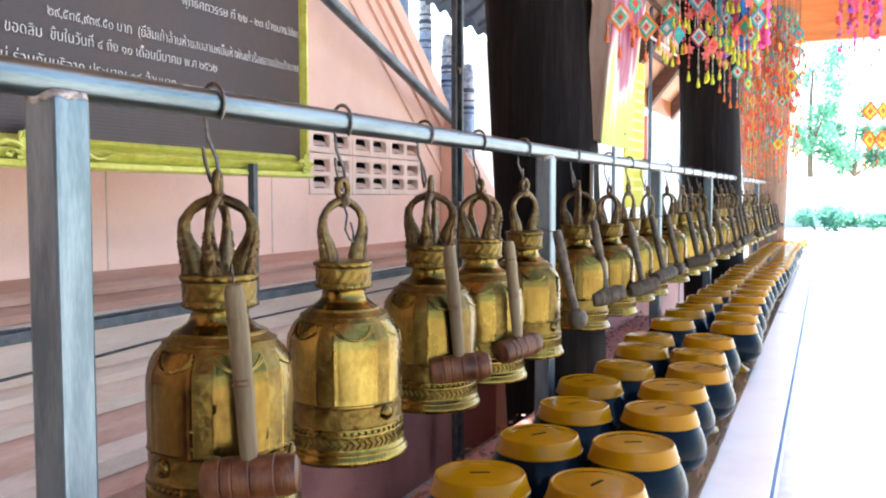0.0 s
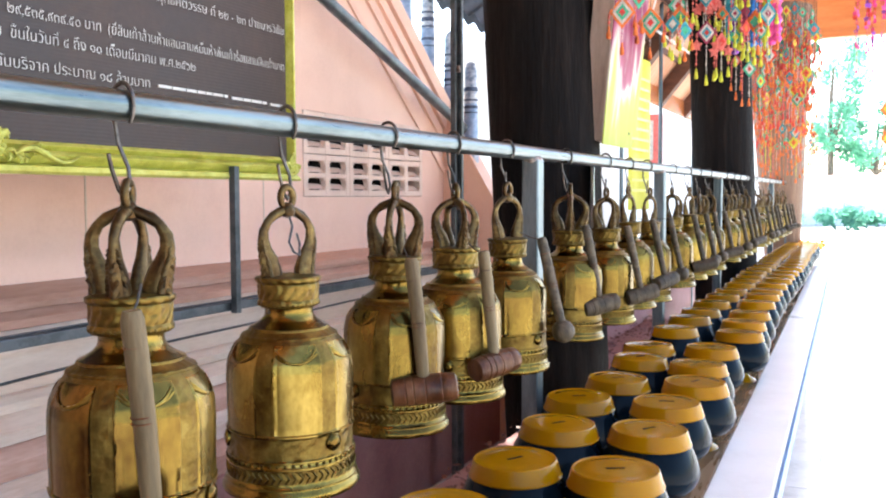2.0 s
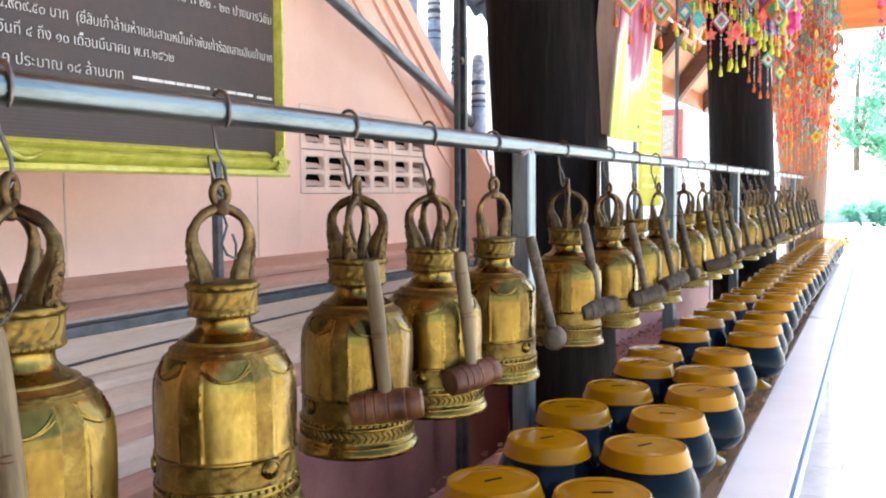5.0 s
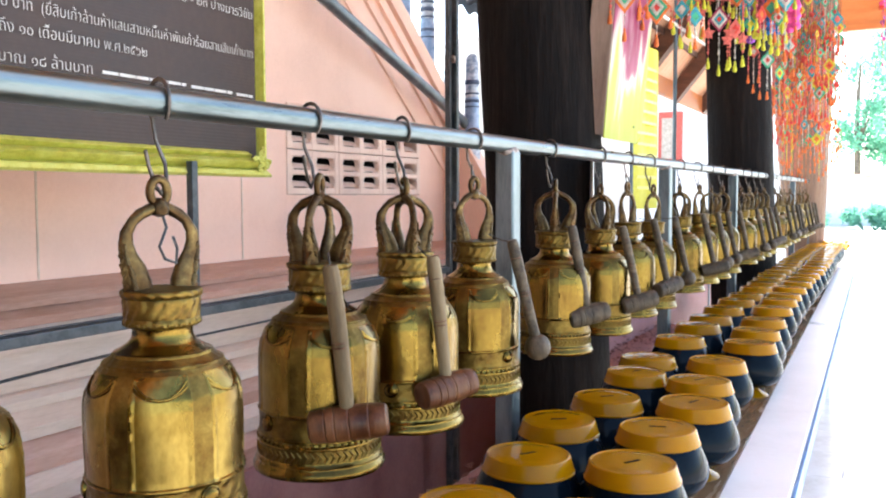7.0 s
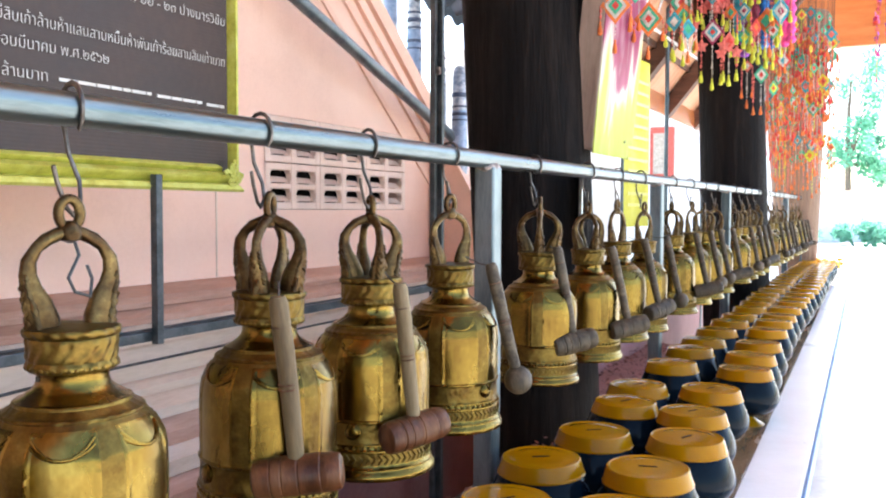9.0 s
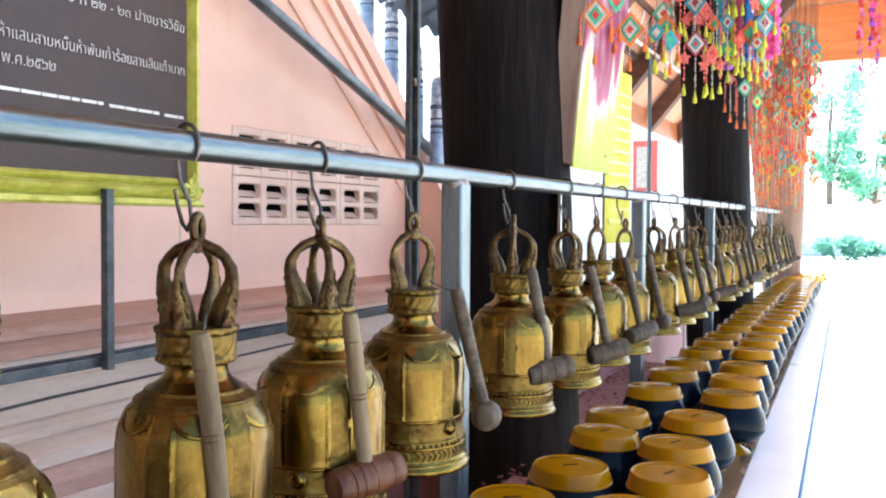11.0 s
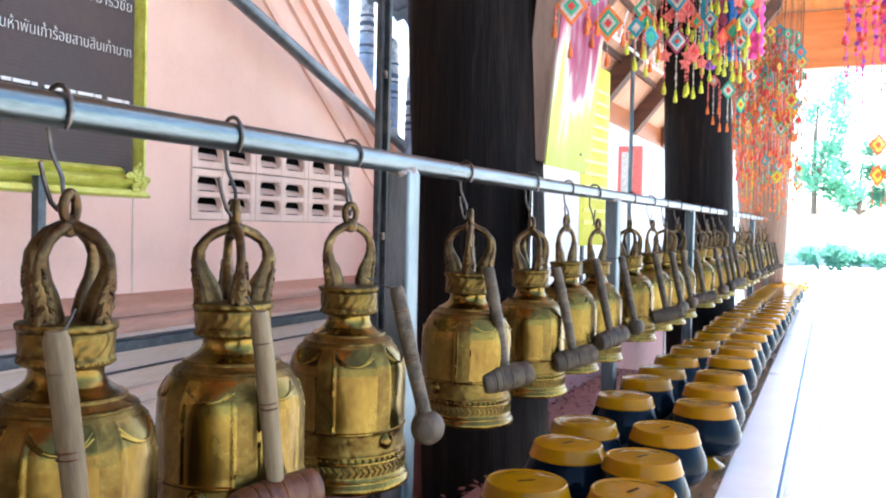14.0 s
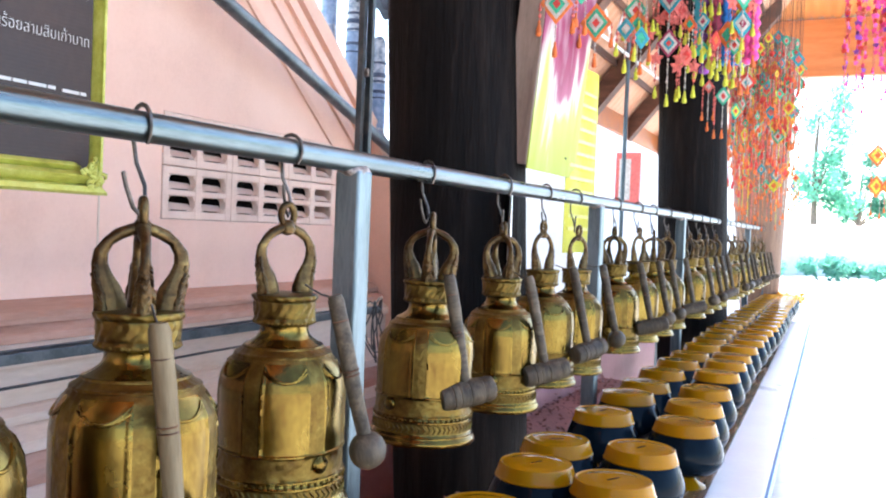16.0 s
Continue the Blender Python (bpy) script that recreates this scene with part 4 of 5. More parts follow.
def donor_board():
    t = thing("donor_board", "dark brown donor board in a lime gold carved frame", "board")
    part("panel", boxed((BRD_X - 0.02, BRD_Y0 + 0.03, BRD_Z0 + 0.05), (BRD_X, BRD_Y1 - 0.03, BRD_Z1 - 0.05)), M["board"], t)
    prof = [(0, 0), (0.030, 0.0), (0.034, 0.006), (0.030, 0.018), (0.014, 0.024), (0.026, 0.034), (0.030, 0.044), (0.024, 0.052), (0.008, 0.056), (0.017, 0.066), (0.012, 0.074), (0.004, 0.078), (0, 0.078)]

    def rail(a, b_, inward, name, deep=1.5):
        bm = bmesh.new()
        q = []
        for p, mit in ((a, 1), (b_, -1)):
            d = (Vector(b_) - Vector(a)).normalized()
            q.append([bm.verts.new(Vector(p) + Vector((h * deep - 0.012, 0, 0)) + Vector(inward) * w + d * w * mit) for h, w in prof])
        n = len(prof)
        for i in range(n):
            j = (i + 1) % n
            bm.faces.new((q[0][i], q[0][j], q[1][j], q[1][i]))
        bm.faces.new(q[0])
        bm.faces.new(q[1][::-1])
        bmesh.ops.recalc_face_normals(bm, faces=bm.faces[:])
        return part(name, bm, M["gilt"], t, smooth=35)
    x = BRD_X
    rail((x, BRD_Y0, BRD_Z0), (x, BRD_Y1, BRD_Z0), (0, 0, 1), "frame_rail")
    rail((x, BRD_Y0, BRD_Z1), (x, BRD_Y1, BRD_Z1), (0, 0, -1), "frame_rail")
    rail((x, BRD_Y1, BRD_Z0), (x, BRD_Y1, BRD_Z1), (0, -0.30, 0), "frame_stile", 0.85)
    rail((x, BRD_Y0, BRD_Z0), (x, BRD_Y0, BRD_Z1), (0, 0.30, 0), "frame_stile", 0.85)

    def carving(cy, cz, spread, name):
        bm = bmesh.new()
        rg = random.Random(int(cy * 100))
        for k in range(26):
            a = rg.uniform(0, 6.28)
            r = rg.uniform(0, 1)
            c = Vector((x + 0.034, cy + math.cos(a) * r * spread, cz + math.sin(a) * r * 0.030))
            pts = [c + Vector((0.004 * math.sin(q * 2), 0.012 * math.cos(q + a) * (1 - q / 9), 0.010 * math.sin(q + a) * (1 - q / 9))) for q in (0.9 * i for i in range(7))]
            tube(bm, pts, [0.0046, 0.0052, 0.0052, 0.0046, 0.004, 0.003, 0.002], 6)
        if spread > 0.1:
            for s in (-1, 1):
                tube(bm, [(x + 0.036, cy + s * (0.04 + 0.025 * q), cz + 0.016 * math.sin(q * 0.9)) for q in range(8)], [0.004, 0.008, 0.009, 0.008, 0.007, 0.006, 0.004, 0.002], 8)
        part(name, bm, M["gilt_dark"], t, "carved leaf scrolls", smooth=60)["kind"] = "stuff"
    carving(2.828, 1.465, 0.032, "corner_carving")
    carving(1.760, 1.455, 0.125, "centre_carving")
    carving(1.745, 1.490, 0.035, "centre_carving")
    thai(t, "พุทธศตวรรษ ที่ ๒๒ - ๒๓ ปางมารวิชัย", 2.27, 2.828, 1.880, 0.038)
    thai(t, "๒๙,๕๓๕,๙๓๙.๕๐ บาท  (ยี่สิบเก้าล้านห้าแสนสามหมื่นห้าพันเก้าร้อยสามสิบเก้าบาท", 1.820, 2.828, 1.766, 0.038)
    thai(t, "ขอดสิม  ขึ้นในวันที่ ๔ ถึง ๑๐ เดือนมีนาคม พ.ศ.๒๕๖๒", 1.705, 2.412, 1.712, 0.038)
    thai(t, "หมู่ ร่วมกันบริจาค ประมาณ ๑๘ ล้านบาท", 1.672, 2.238, 1.647, 0.038)
    # names and the hidden last line, as plain bars
    bar_rng = random.Random(6)
    for y0, y1, z in ((2.27, 2.55, 1.646), (2.57, 2.735, 1.644), (2.755, 2.825, 1.642), (1.70, 2.0, 1.582), (2.03, 2.30, 1.582), (2.33, 2.62, 1.582), (2.65, 2.80, 1.582), (1.70, 2.24, 1.880)):
        y = y0
        while y < y1 - 0.012:
            ln = min(y1 - y, bar_rng.uniform(0.024, 0.055))
            part("name_bar", boxed((x + 0.001, y, z + 0.007), (x + 0.0035, y + ln, z + 0.0145)), M["text"], t, "plain white bar of lettering")
            y += ln + 0.0045


donor_board()


# ---- picture board and papers on the first column ----
def picture_board():
    t = thing("picture_board", "tilted pictorial board in pink and yellow fixed to the column", "poster",
              m=Matrix.Translation((-0.912, 3.785, 1.572)) @ Matrix.Rotation(radians(5.0), 4, "Y") @ Matrix.Rotation(radians(-2), 4, "Z"))
    part("backing", boxed((-0.085, 0.0, 0.0), (0.0, 0.46, 0.95), 0.003), M["frame_wood"], t, "weathered wooden backing frame")
    part("print", boxed((0.0005, 0.004, -0.012), (0.004, 0.452, 0.945)), M["print"], t, "faded glossy print in pink, white and lime")
    for y in (0.34,):
        part("nail", tube(bmesh.new(), [(0.003, y, 0.05), (0.007, y, 0.05)], 0.004, 8), M["dark_steel"], t)


m = bpy.data.materials.new("faded_print")
m.use_nodes = True
n, l = m.node_tree.nodes, m.node_tree.links
tc = n.new("ShaderNodeTexCoord")
nz = n.new("ShaderNodeTexNoise")
nz.inputs["Scale"].default_value, nz.inputs["Detail"].default_value, nz.inputs["Distortion"].default_value = 3.0, 4.0, 0.9
mp = n.new("ShaderNodeMapping")
mp.inputs["Scale"].default_value = (1, 2.2, 0.6)
l.new(tc.outputs["Object"], mp.inputs[0])
l.new(mp.outputs[0], nz.inputs[0])
sep = n.new("ShaderNodeSeparateXYZ")
l.new(tc.outputs["Object"], sep.inputs[0])
ad = n.new("ShaderNodeMath")
ad.operation = "MULTIPLY_ADD"
ad.inputs[1].default_value = 0.75
l.new(sep.outputs["Z"], ad.inputs[0])
sc = n.new("ShaderNodeMath")
sc.operation = "MULTIPLY_ADD"
sc.inputs[1].default_value, sc.inputs[2].default_value = 1.1, -0.50
l.new(nz.outputs[0], sc.inputs[0])
l.new(sc.outputs[0], ad.inputs[2])
rp = n.new("ShaderNodeValToRGB")
e = rp.color_ramp.elements
cols = [(0.02, (0.30, 0.33, 0.02)), (0.16, (0.34, 0.38, 0.06)), (0.23, (0.42, 0.40, 0.26)), (0.29, (0.40, 0.34, 0.30)), (0.35, (0.26, 0.045, 0.10)), (0.47, (0.19, 0.012, 0.055)), (0.58, (0.30, 0.16, 0.19)), (0.68, (0.18, 0.012, 0.05))]
while len(e) < len(cols):
    e.new(0.5)
for el, (p, c) in zip(e, cols):
    el.position, el.color = p, (*c, 1)
l.new(ad.outputs[0], rp.inputs[0])
l.new(rp.outputs[0], n["Principled BSDF"].inputs["Base Color"])
n["Principled BSDF"].inputs["Roughness"].default_value = 0.4
n["Principled BSDF"].inputs["Specular IOR Level"].default_value = 0.15
M["print"] = m
picture_board()


def paper(name, label, lo, hi, mat, turn, lines):
    t = thing(name, label, "notice", m=pose(lo[0], lo[1], lo[2], 0, 0, turn))
    w, h = hi
    b = bmesh.new()
    nn = 10
    rows = []
    for i in range(nn + 1):
        y = w * i / nn
        x = 0.006 * math.sin(i * 0.9)
        rows.append((b.verts.new((x, y, 0)), b.verts.new((x * 0.4, y, h)), b.verts.new((x - 0.0012, y, 0)), b.verts.new((x * 0.4 - 0.0012, y, h))))
    for a, c in zip(rows, rows[1:]):
        b.faces.new((a[0], c[0], c[1], a[1]))
        b.faces.new((a[2], a[3], c[3], c[2]))
    for r in (rows[0], rows[-1]):
        b.faces.new((r[0], r[1], r[3], r[2]))
    bmesh.ops.recalc_face_normals(b, faces=b.faces[:])
    part("sheet", b, mat, t, smooth=60)
    for k in range(lines):
        z = h * (0.12 + 0.8 * k / max(1, lines))
        part("text_bar", boxed((0.0064, w * 0.08, z), (0.0078, w * 0.9, z + h * 0.018)), M["gilt"], t)
    return t


paper("yellow_notice", "yellow printed notice sheet pinned behind the board", (-0.90, 4.16, 1.30), (0.30, 0.66), M["yellow_paper"], -4, 12)
paper("blue_notice", "pale blue paper notice pinned to the column", (-0.905, 3.66, 1.235), (0.17, 0.26), M["blue_paper"], 22, 0)


# ---- hanging yarn ornaments ----
CACHE = {}


def ring_square(size, thick, col):
    key = ("sq", round(size, 4), col)
    if key not in CACHE:
        b = bmesh.new()
        o, i = size, size - thick
        corners = ((0, 1), (1, 0), (0, -1), (-1, 0))
        out, inn = [], []
        for x, z in corners:
            out.append((b.verts.new((x * o, -0.0015, z * o * 1.25)), b.verts.new((x * o, 0.0015, z * o * 1.25))))
            inn.append((b.verts.new((x * i, -0.003, z * i * 1.25)), b.verts.new((x * i, 0.003, z * i * 1.25))))
        for k in range(4):
            j = (k + 1) % 4
            b.faces.new((out[k][0], inn[k][0], inn[j][0], out[j][0]))
            b.faces.new((out[k][1], out[j][1], inn[j][1], inn[k][1]))
            b.faces.new((out[k][0], out[j][0], out[j][1], out[k][1]))
            b.faces.new((inn[k][0], inn[k][1], inn[j][1], inn[j][0]))
        bmesh.ops.recalc_face_normals(b, faces=b.faces[:])
        CACHE[key] = finish(b, "yarn_band", YARN[col])
    return CACHE[key]


def tassel_mesh(col, size):
    key = ("t", col, size)
    if key not in CACHE:
        b = bmesh.new()
        revolve(b, [(0.001, 0), (0.0035, -0.002), (0.0045, -0.008), (0.003, -0.012), (0.0055, -0.018), (0.0085, -0.034), (0.0088, -0.044), (0.004, -0.048)], 9, lambda a, r, z: r * (1 + 0.12 * math.sin(a * 4 + z * 200)))
        bmesh.ops.scale(b, verts=b.verts[:], vec=(size, size, size))
        CACHE[key] = finish(b, "tassel", YARN[col], 60)
    return CACHE[key]


def strand_mesh(length, cols, seed, thin=1.0):
    key = ("s", round(length, 3), cols, seed, thin)
    if key not in CACHE:
        rg = random.Random(seed)
        b = bmesh.new()
        tube(b, [(0, 0, 0), (0, 0, -length)], 0.0008, 4)
        z = -0.006
        while z > -length + 0.006:
            r = rg.choice((0.0028, 0.004, 0.0055, 0.003)) * thin
            bmesh.ops.create_icosphere(b, subdivisions=1, radius=r, matrix=Matrix.Translation((rg.uniform(-0.001, 0.001), 0, z)) @ Matrix.Diagonal((1, 1, 1.5, 1)))
            z -= r * rg.uniform(2.6, 5.0)
        me = finish(b, "bead_strand", YARN[cols], 60)
        CACHE[key] = me
    return CACHE[key]


def star_mesh(col, size):
    key = ("st", col, size)
    if key not in CACHE:
        b = bmesh.new()
        top = [b.verts.new((0, -0.004, 0)), b.verts.new((0, 0.004, 0))]
        rim = []
        for k in range(10):
            a = math.pi * k / 5 + 0.3
            r = size if k % 2 == 0 else size * 0.55
            rim.append(b.verts.new((r * math.cos(a), 0, r * math.sin(a))))
        for k in range(10):
            j = (k + 1) % 10
            b.faces.new((top[0], rim[k], rim[j]))
            b.faces.new((top[1], rim[j], rim[k]))
        CACHE[key] = finish(b, "star", YARN[col])
    return CACHE[key]


def tr(x=0, y=0, z=0):
    return Matrix.Translation((x, y, z))


def cord_up(t, height):
    part("cord", tube(bmesh.new(), [(0, 0, 0), (0, 0, height)], 0.0011, 5), M["cord"], t)


def ceiling_over(x, y):
    if y > 10.6:
        return 3.03          # the tie beam's underside
    return min(CEIL_Z - 0.006, EAVE_Z + (x - EAVE_X) * PITCH + 0.018) if ROOF_START < y < ROOF_END else CEIL_Z - 0.006


def diamond_ornament(x, y, z, size, cols, tassel, drop, turn, n_strand=3, stars=0, seed=0, bead="white"):
    """A wound diamond with bead strands and tassels; z is its centre."""
    t = thing("yarn_ornament", "wound yarn diamond with bead strands and bright tassels", "ornament", m=pose(x, y, z, 0, 0, turn), group="hanging yarn ornaments")
    cord_up(t, ceiling_over(x, y) - z)
    s = size
    th = size / len(cols)
    for c in cols:
        part("yarn_band", ring_square(s, th * 0.93, c), None, t)
        s -= th
    rg = random.Random(seed)
    for k in range(n_strand):
        u = (k - (n_strand - 1) / 2) / max(1, (n_strand - 1) / 2) if n_strand > 1 else 0
        px, pz = u * size, -(1 - abs(u)) * size * 1.25
        ln = round(drop * rg.choice((0.7, 0.85, 1.0)), 3)
        st = part("bead_strand", strand_mesh(ln, bead if k % 2 else "coral", k % 3, 1.0), None, t, m=tr(px, 0, pz))
        part("tassel", tassel_mesh(tassel, 1.0 if size < 0.06 else 1.25), None, st, m=tr(0, 0, -ln))
        if stars and k != 1:
            part("star", star_mesh("coral", 0.030), None, st, m=tr(0.0, 0.003, -ln * 0.35))
    return t


# near group between the first two columns
NEAR = [(-0.84, 3.80, 2.055, 0.050, ("orange", "white", "green", "red"), "orange", 0.06, 20, 3, 0), (-0.83, 4.02, 2.15, 0.035, ("green", "red"), "orange", 0.07, 50, 2, 0),
        (-0.80, 4.10, 2.065, 0.052, ("orange", "green", "white", "red"), "orange", 0.05, 10, 3, 0), (-0.76, 4.35, 2.10, 0.032, ("teal", "white"), "lime", 0.07, 0, 3, 0),
        (-0.72, 4.42, 2.08, 0.034, ("teal", "green"), "orange", 0.05, 40, 3, 0), (-0.66, 4.62, 2.10, 0.044, ("maroon", "white", "teal", "red"), "lime", 0.16, 15, 3, 1),
        (-0.60, 4.66, 2.06, 0.034, ("coral", "red"), "lime", 0.13, 35, 3, 1), (-0.55, 4.74, 2.09, 0.030, ("green", "lime"), "lime", 0.07, 5, 3, 0),
        (-0.50, 4.70, 2.12, 0.030, ("red", "orange"), "lime", 0.10, 60, 2, 0), (-0.45, 4.85, 2.13, 0.032, ("green", "white", "red"), "lime", 0.08, 10, 3, 0),
        (-0.62, 5.9, 2.10, 0.040, ("green", "white", "red"), "orange", 0.17, 25, 3, 0), (-0.70, 5.95, 2.16, 0.028, ("coral", "white"), "orange", 0.15, 5, 3, 0),
        (-0.57, 6.02, 2.04, 0.036, ("green", "lime", "red"), "orange", 0.16, 45, 3, 0), (-0.53, 6.1, 2.20, 0.045, ("red", "white", "teal"), "orange", 0.12, 15, 2, 0),
        (-0.50, 5.6, 2.24, 0.055, ("white", "teal", "white", "coral"), "orange", 0.10, 20, 2, 0)]
for i, a in enumerate(NEAR):
    diamond_ornament(*a, seed=i)

# thick mass over the walkway beyond the second column
rng = random.Random(12)
for i in range(58):
    x = rng.uniform(-0.92, -0.40)
    y = rng.uniform(7.6, 9.2)
    z = 2.60 - 0.34 * (i % 3) + rng.uniform(-0.12, 0.06)
    if z < 2.1 and x < -0.85:
        continue
    diamond_ornament(x, y, z, rng.choice((0.026, 0.034, 0.044, 0.052)), rng.choice((("green", "orange", "red"), ("green", "red"), ("teal", "white", "orange"), ("lime", "orange"), ("orange", "red"))),
                     "orange", rng.choice((0.12, 0.20, 0.28)), rng.uniform(-30, 60), rng.choice((3, 4)), 0, seed=40 + i, bead=rng.choice(("orange", "white", "lime")))


# finer diamonds hanging closer together in front of the mass
for i in range(84):
    x = rng.uniform(-0.74, -0.34)
    y = rng.uniform(7.1, 7.7)
    z = 2.72 - 0.062 * (i % 12) + rng.uniform(-0.03, 0.03) - 0.25 * max(0, -0.55 - x)
    diamond_ornament(x, y, z, rng.choice((0.022, 0.030, 0.040)), rng.choice((("green", "white", "red"), ("green", "red"), ("teal", "coral"), ("lime", "orange", "red"))),
                     rng.choice(("orange", "red")), rng.choice((0.08, 0.14, 0.20)), rng.uniform(-30, 60), 3, 0, seed=300 + i, bead=rng.choice(("white", "white", "orange", "lime")))


def garland(x, y, z0, z1, col, r):
    t = thing("wool_garland", "fluffy hanging wool garland in a bright colour", "garland", m=pose(x, y, z0), group="wool garlands")
    b = bmesh.new()
    nn = 46
    hgt = z1 - z0
    prof = [(0.004, 0.0)] + [(r * (0.80 + 0.22 * math.sin(k * 1.55)), 0.006 + (hgt - 0.01) * k / nn) for k in range(nn + 1)] + [(0.004, hgt)]
    revolve(b, prof, 18, lambda a, rr, z: rr * (1 + 0.16 * noise.noise(Vector((math.cos(a) * 3, math.sin(a) * 3, z * 70)))))
    part("wool", b, YARN[col], t, smooth=75)
    cord_up(t, ceiling_over(x, y) - z0)


for i, (x, dz, col) in enumerate(((-0.625, 0.05, "teal"), (-0.585, 0.01, "maroon"), (-0.545, 0.02, "maroon"), (-0.510, 0.0, "blue"), (-0.480, 0.01, "blue"), (-0.450, 0.015, "lime"), (-0.420, 0.0, "pink"), (-0.600, -0.02, "purple"), (-0.565, -0.015, "lime"), (-0.395, 0.01, "pink"))):
    garland(x, 5.06 + 0.05 * math.sin(i * 2.0), 2.088 + dz, 2.62, col, 0.0225)


def flower_string(x, y, z, ln, seed):
    t = thing("flower_string", "dense hanging string of pink and red yarn flowers", "ornament", m=pose(x, y, z, 0, 0, seed * 37 % 90), group="pink flower strings")
    rg = random.Random(seed)
    cord_up(t, ceiling_over(x, y) - z)
    d = 0.0
    while d < ln:
        part("star", star_mesh(rg.choice(("pink", "coral", "pink", "red", "pink", "purple")), 0.025), None, t, m=tr(rg.uniform(-0.012, 0.012), rg.uniform(-0.01, 0.01), -d) @ Matrix.Rotation(rg.uniform(0, 3), 4, "Z"))
        d += 0.032
    st = part("bead_strand", strand_mesh(0.14, "coral", seed % 3), None, t, m=tr(0, 0, -ln))
    part("tassel", tassel_mesh("pink", 1.0), None, st, m=tr(0, 0, -0.14))


for i in range(16):
    flower_string(-0.10 + 0.31 * rng.random(), 7.6 + 0.9 * rng.random(), 3.25 - 0.1 * rng.random(), 0.45 + 0.25 * rng.random(), i)
for i in range(5):
    diamond_ornament(0.22 + 0.12 * (i % 3), 10.64, 2.25 - 0.3 * (i % 2), 0.09, ("orange", "lime", "orange"), "orange", 0.2, 10 * i, 2, 0, seed=90 + i)


# more strings between the first two columns
rng = random.Random(31)
for i in range(16):
    x = rng.uniform(-0.80, -0.40)
    y = rng.uniform(4.55, 5.4)
    diamond_ornament(x, y, rng.uniform(2.16, 2.36), rng.choice((0.028, 0.036, 0.045)), rng.choice((("green", "white", "red"), ("coral", "red"), ("teal", "white", "maroon"), ("orange", "green"))),
                     rng.choice(("lime", "orange", "lime")), rng.choice((0.10, 0.16)), rng.uniform(-20, 60), 3, i % 2, seed=140 + i)


# ---- cables and clutter by the wall ----
def cable(name, label, pts, r):
    return part("cable", tube(bmesh.new(), pts, r, 7), M["cable"], thing(name, label, "cable"), smooth=60)


cable("wall_cable", "thin black cable sagging along the base mouldings", [(-1.94 - 0.03 * math.sin(k * 0.8), 0.6 + 0.25 * k, 0.884 + 0.006 * math.sin(k * 1.1) + 0.0030 * k) for k in range(15)], 0.0045)
cable("bar_cable", "black cable laid along the steel cross bar", [(-1.684, 0.5 + 0.2 * k, 1.0555 + 0.001 * math.sin(k * 1.7)) for k in range(19)], 0.004)
cable("tie_wire", "loose dark wire tangle tied to the steel posts", [(-1.626 + 0.012 * math.sin(k * 0.9), 4.17 + 0.075 * math.cos(k * 0.55) * (0.5 + 0.5 * math.sin(k * 0.21)), 0.97 + 0.11 * math.sin(k * 0.47) + 0.02 * math.cos(k * 1.3)) for k in range(60)], 0.0028)


w0 = BELLS[1]
cable("loose_wire", "bent dark wire knotted inside a bell crown", [(BX, w0[0], w0[4] + 0.362), (BX + 0.004, w0[0] + 0.003, w0[4] + 0.345), (BX + 0.012, w0[0] - 0.016, w0[4] + 0.325), (BX + 0.016, w0[0] - 0.012, w0[4] + 0.312),
      (BX + 0.010, w0[0] + 0.010, w0[4] + 0.306), (BX + 0.006, w0[0] + 0.016, w0[4] + 0.322), (BX + 0.004, w0[0] + 0.012, w0[4] + 0.335)], 0.0016)


def dry_leaves(count, xs, ys, base, seed):
    b = bmesh.new()
    rg = random.Random(seed)
    for k in range(count):
        x, y = rg.uniform(*xs), rg.uniform(*ys)
        z = base + 0.045 * rg.random()
        a, s = rg.uniform(0, 6.28), rg.uniform(0.008, 0.018)
        c = Vector((x, y, z))
        u = Vector((math.cos(a), math.sin(a), rg.uniform(-0.5, 0.5))) * s
        w = Vector((-math.sin(a), math.cos(a), rg.uniform(-0.5, 0.5))) * s * 0.45
        q = [b.verts.new(c - u), b.verts.new(c + w), b.verts.new(c + u), b.verts.new(c - w)]
        b.faces.new(q)
    return b


planter = thing("planting_bed", "low dark pink planter wall behind the table", "planter", kind="structure", data=finish(boxed((-1.0, 1.2, 0.0), (-0.72, 3.5, 0.60), 0.01), "planting_bed", M["lower"]))
thing("dry_leaves", "dry reddish leaves lying on the planter edge", "leaves", kind="stuff", data=finish(dry_leaves(520, (-0.98, -0.74), (1.4, 3.45), 0.605, 8), "dry_leaves", M["leafred"]))
thing("planting_bed_far", "low dark pink planter wall beyond the first column", "planter", kind="structure", data=finish(boxed((-1.215, 4.2, 0.0), (-0.74, 6.0, 0.585), 0.01), "planting_bed_far", M["lower"]))
thing("dry_leaves", "dry maroon leaves lying along the low mauve wall", "leaves", kind="stuff", data=finish(dry_leaves(420, (-1.20, -0.90), (4.25, 5.9), 0.590, 19), "dry_leaves", M["leafred"]))


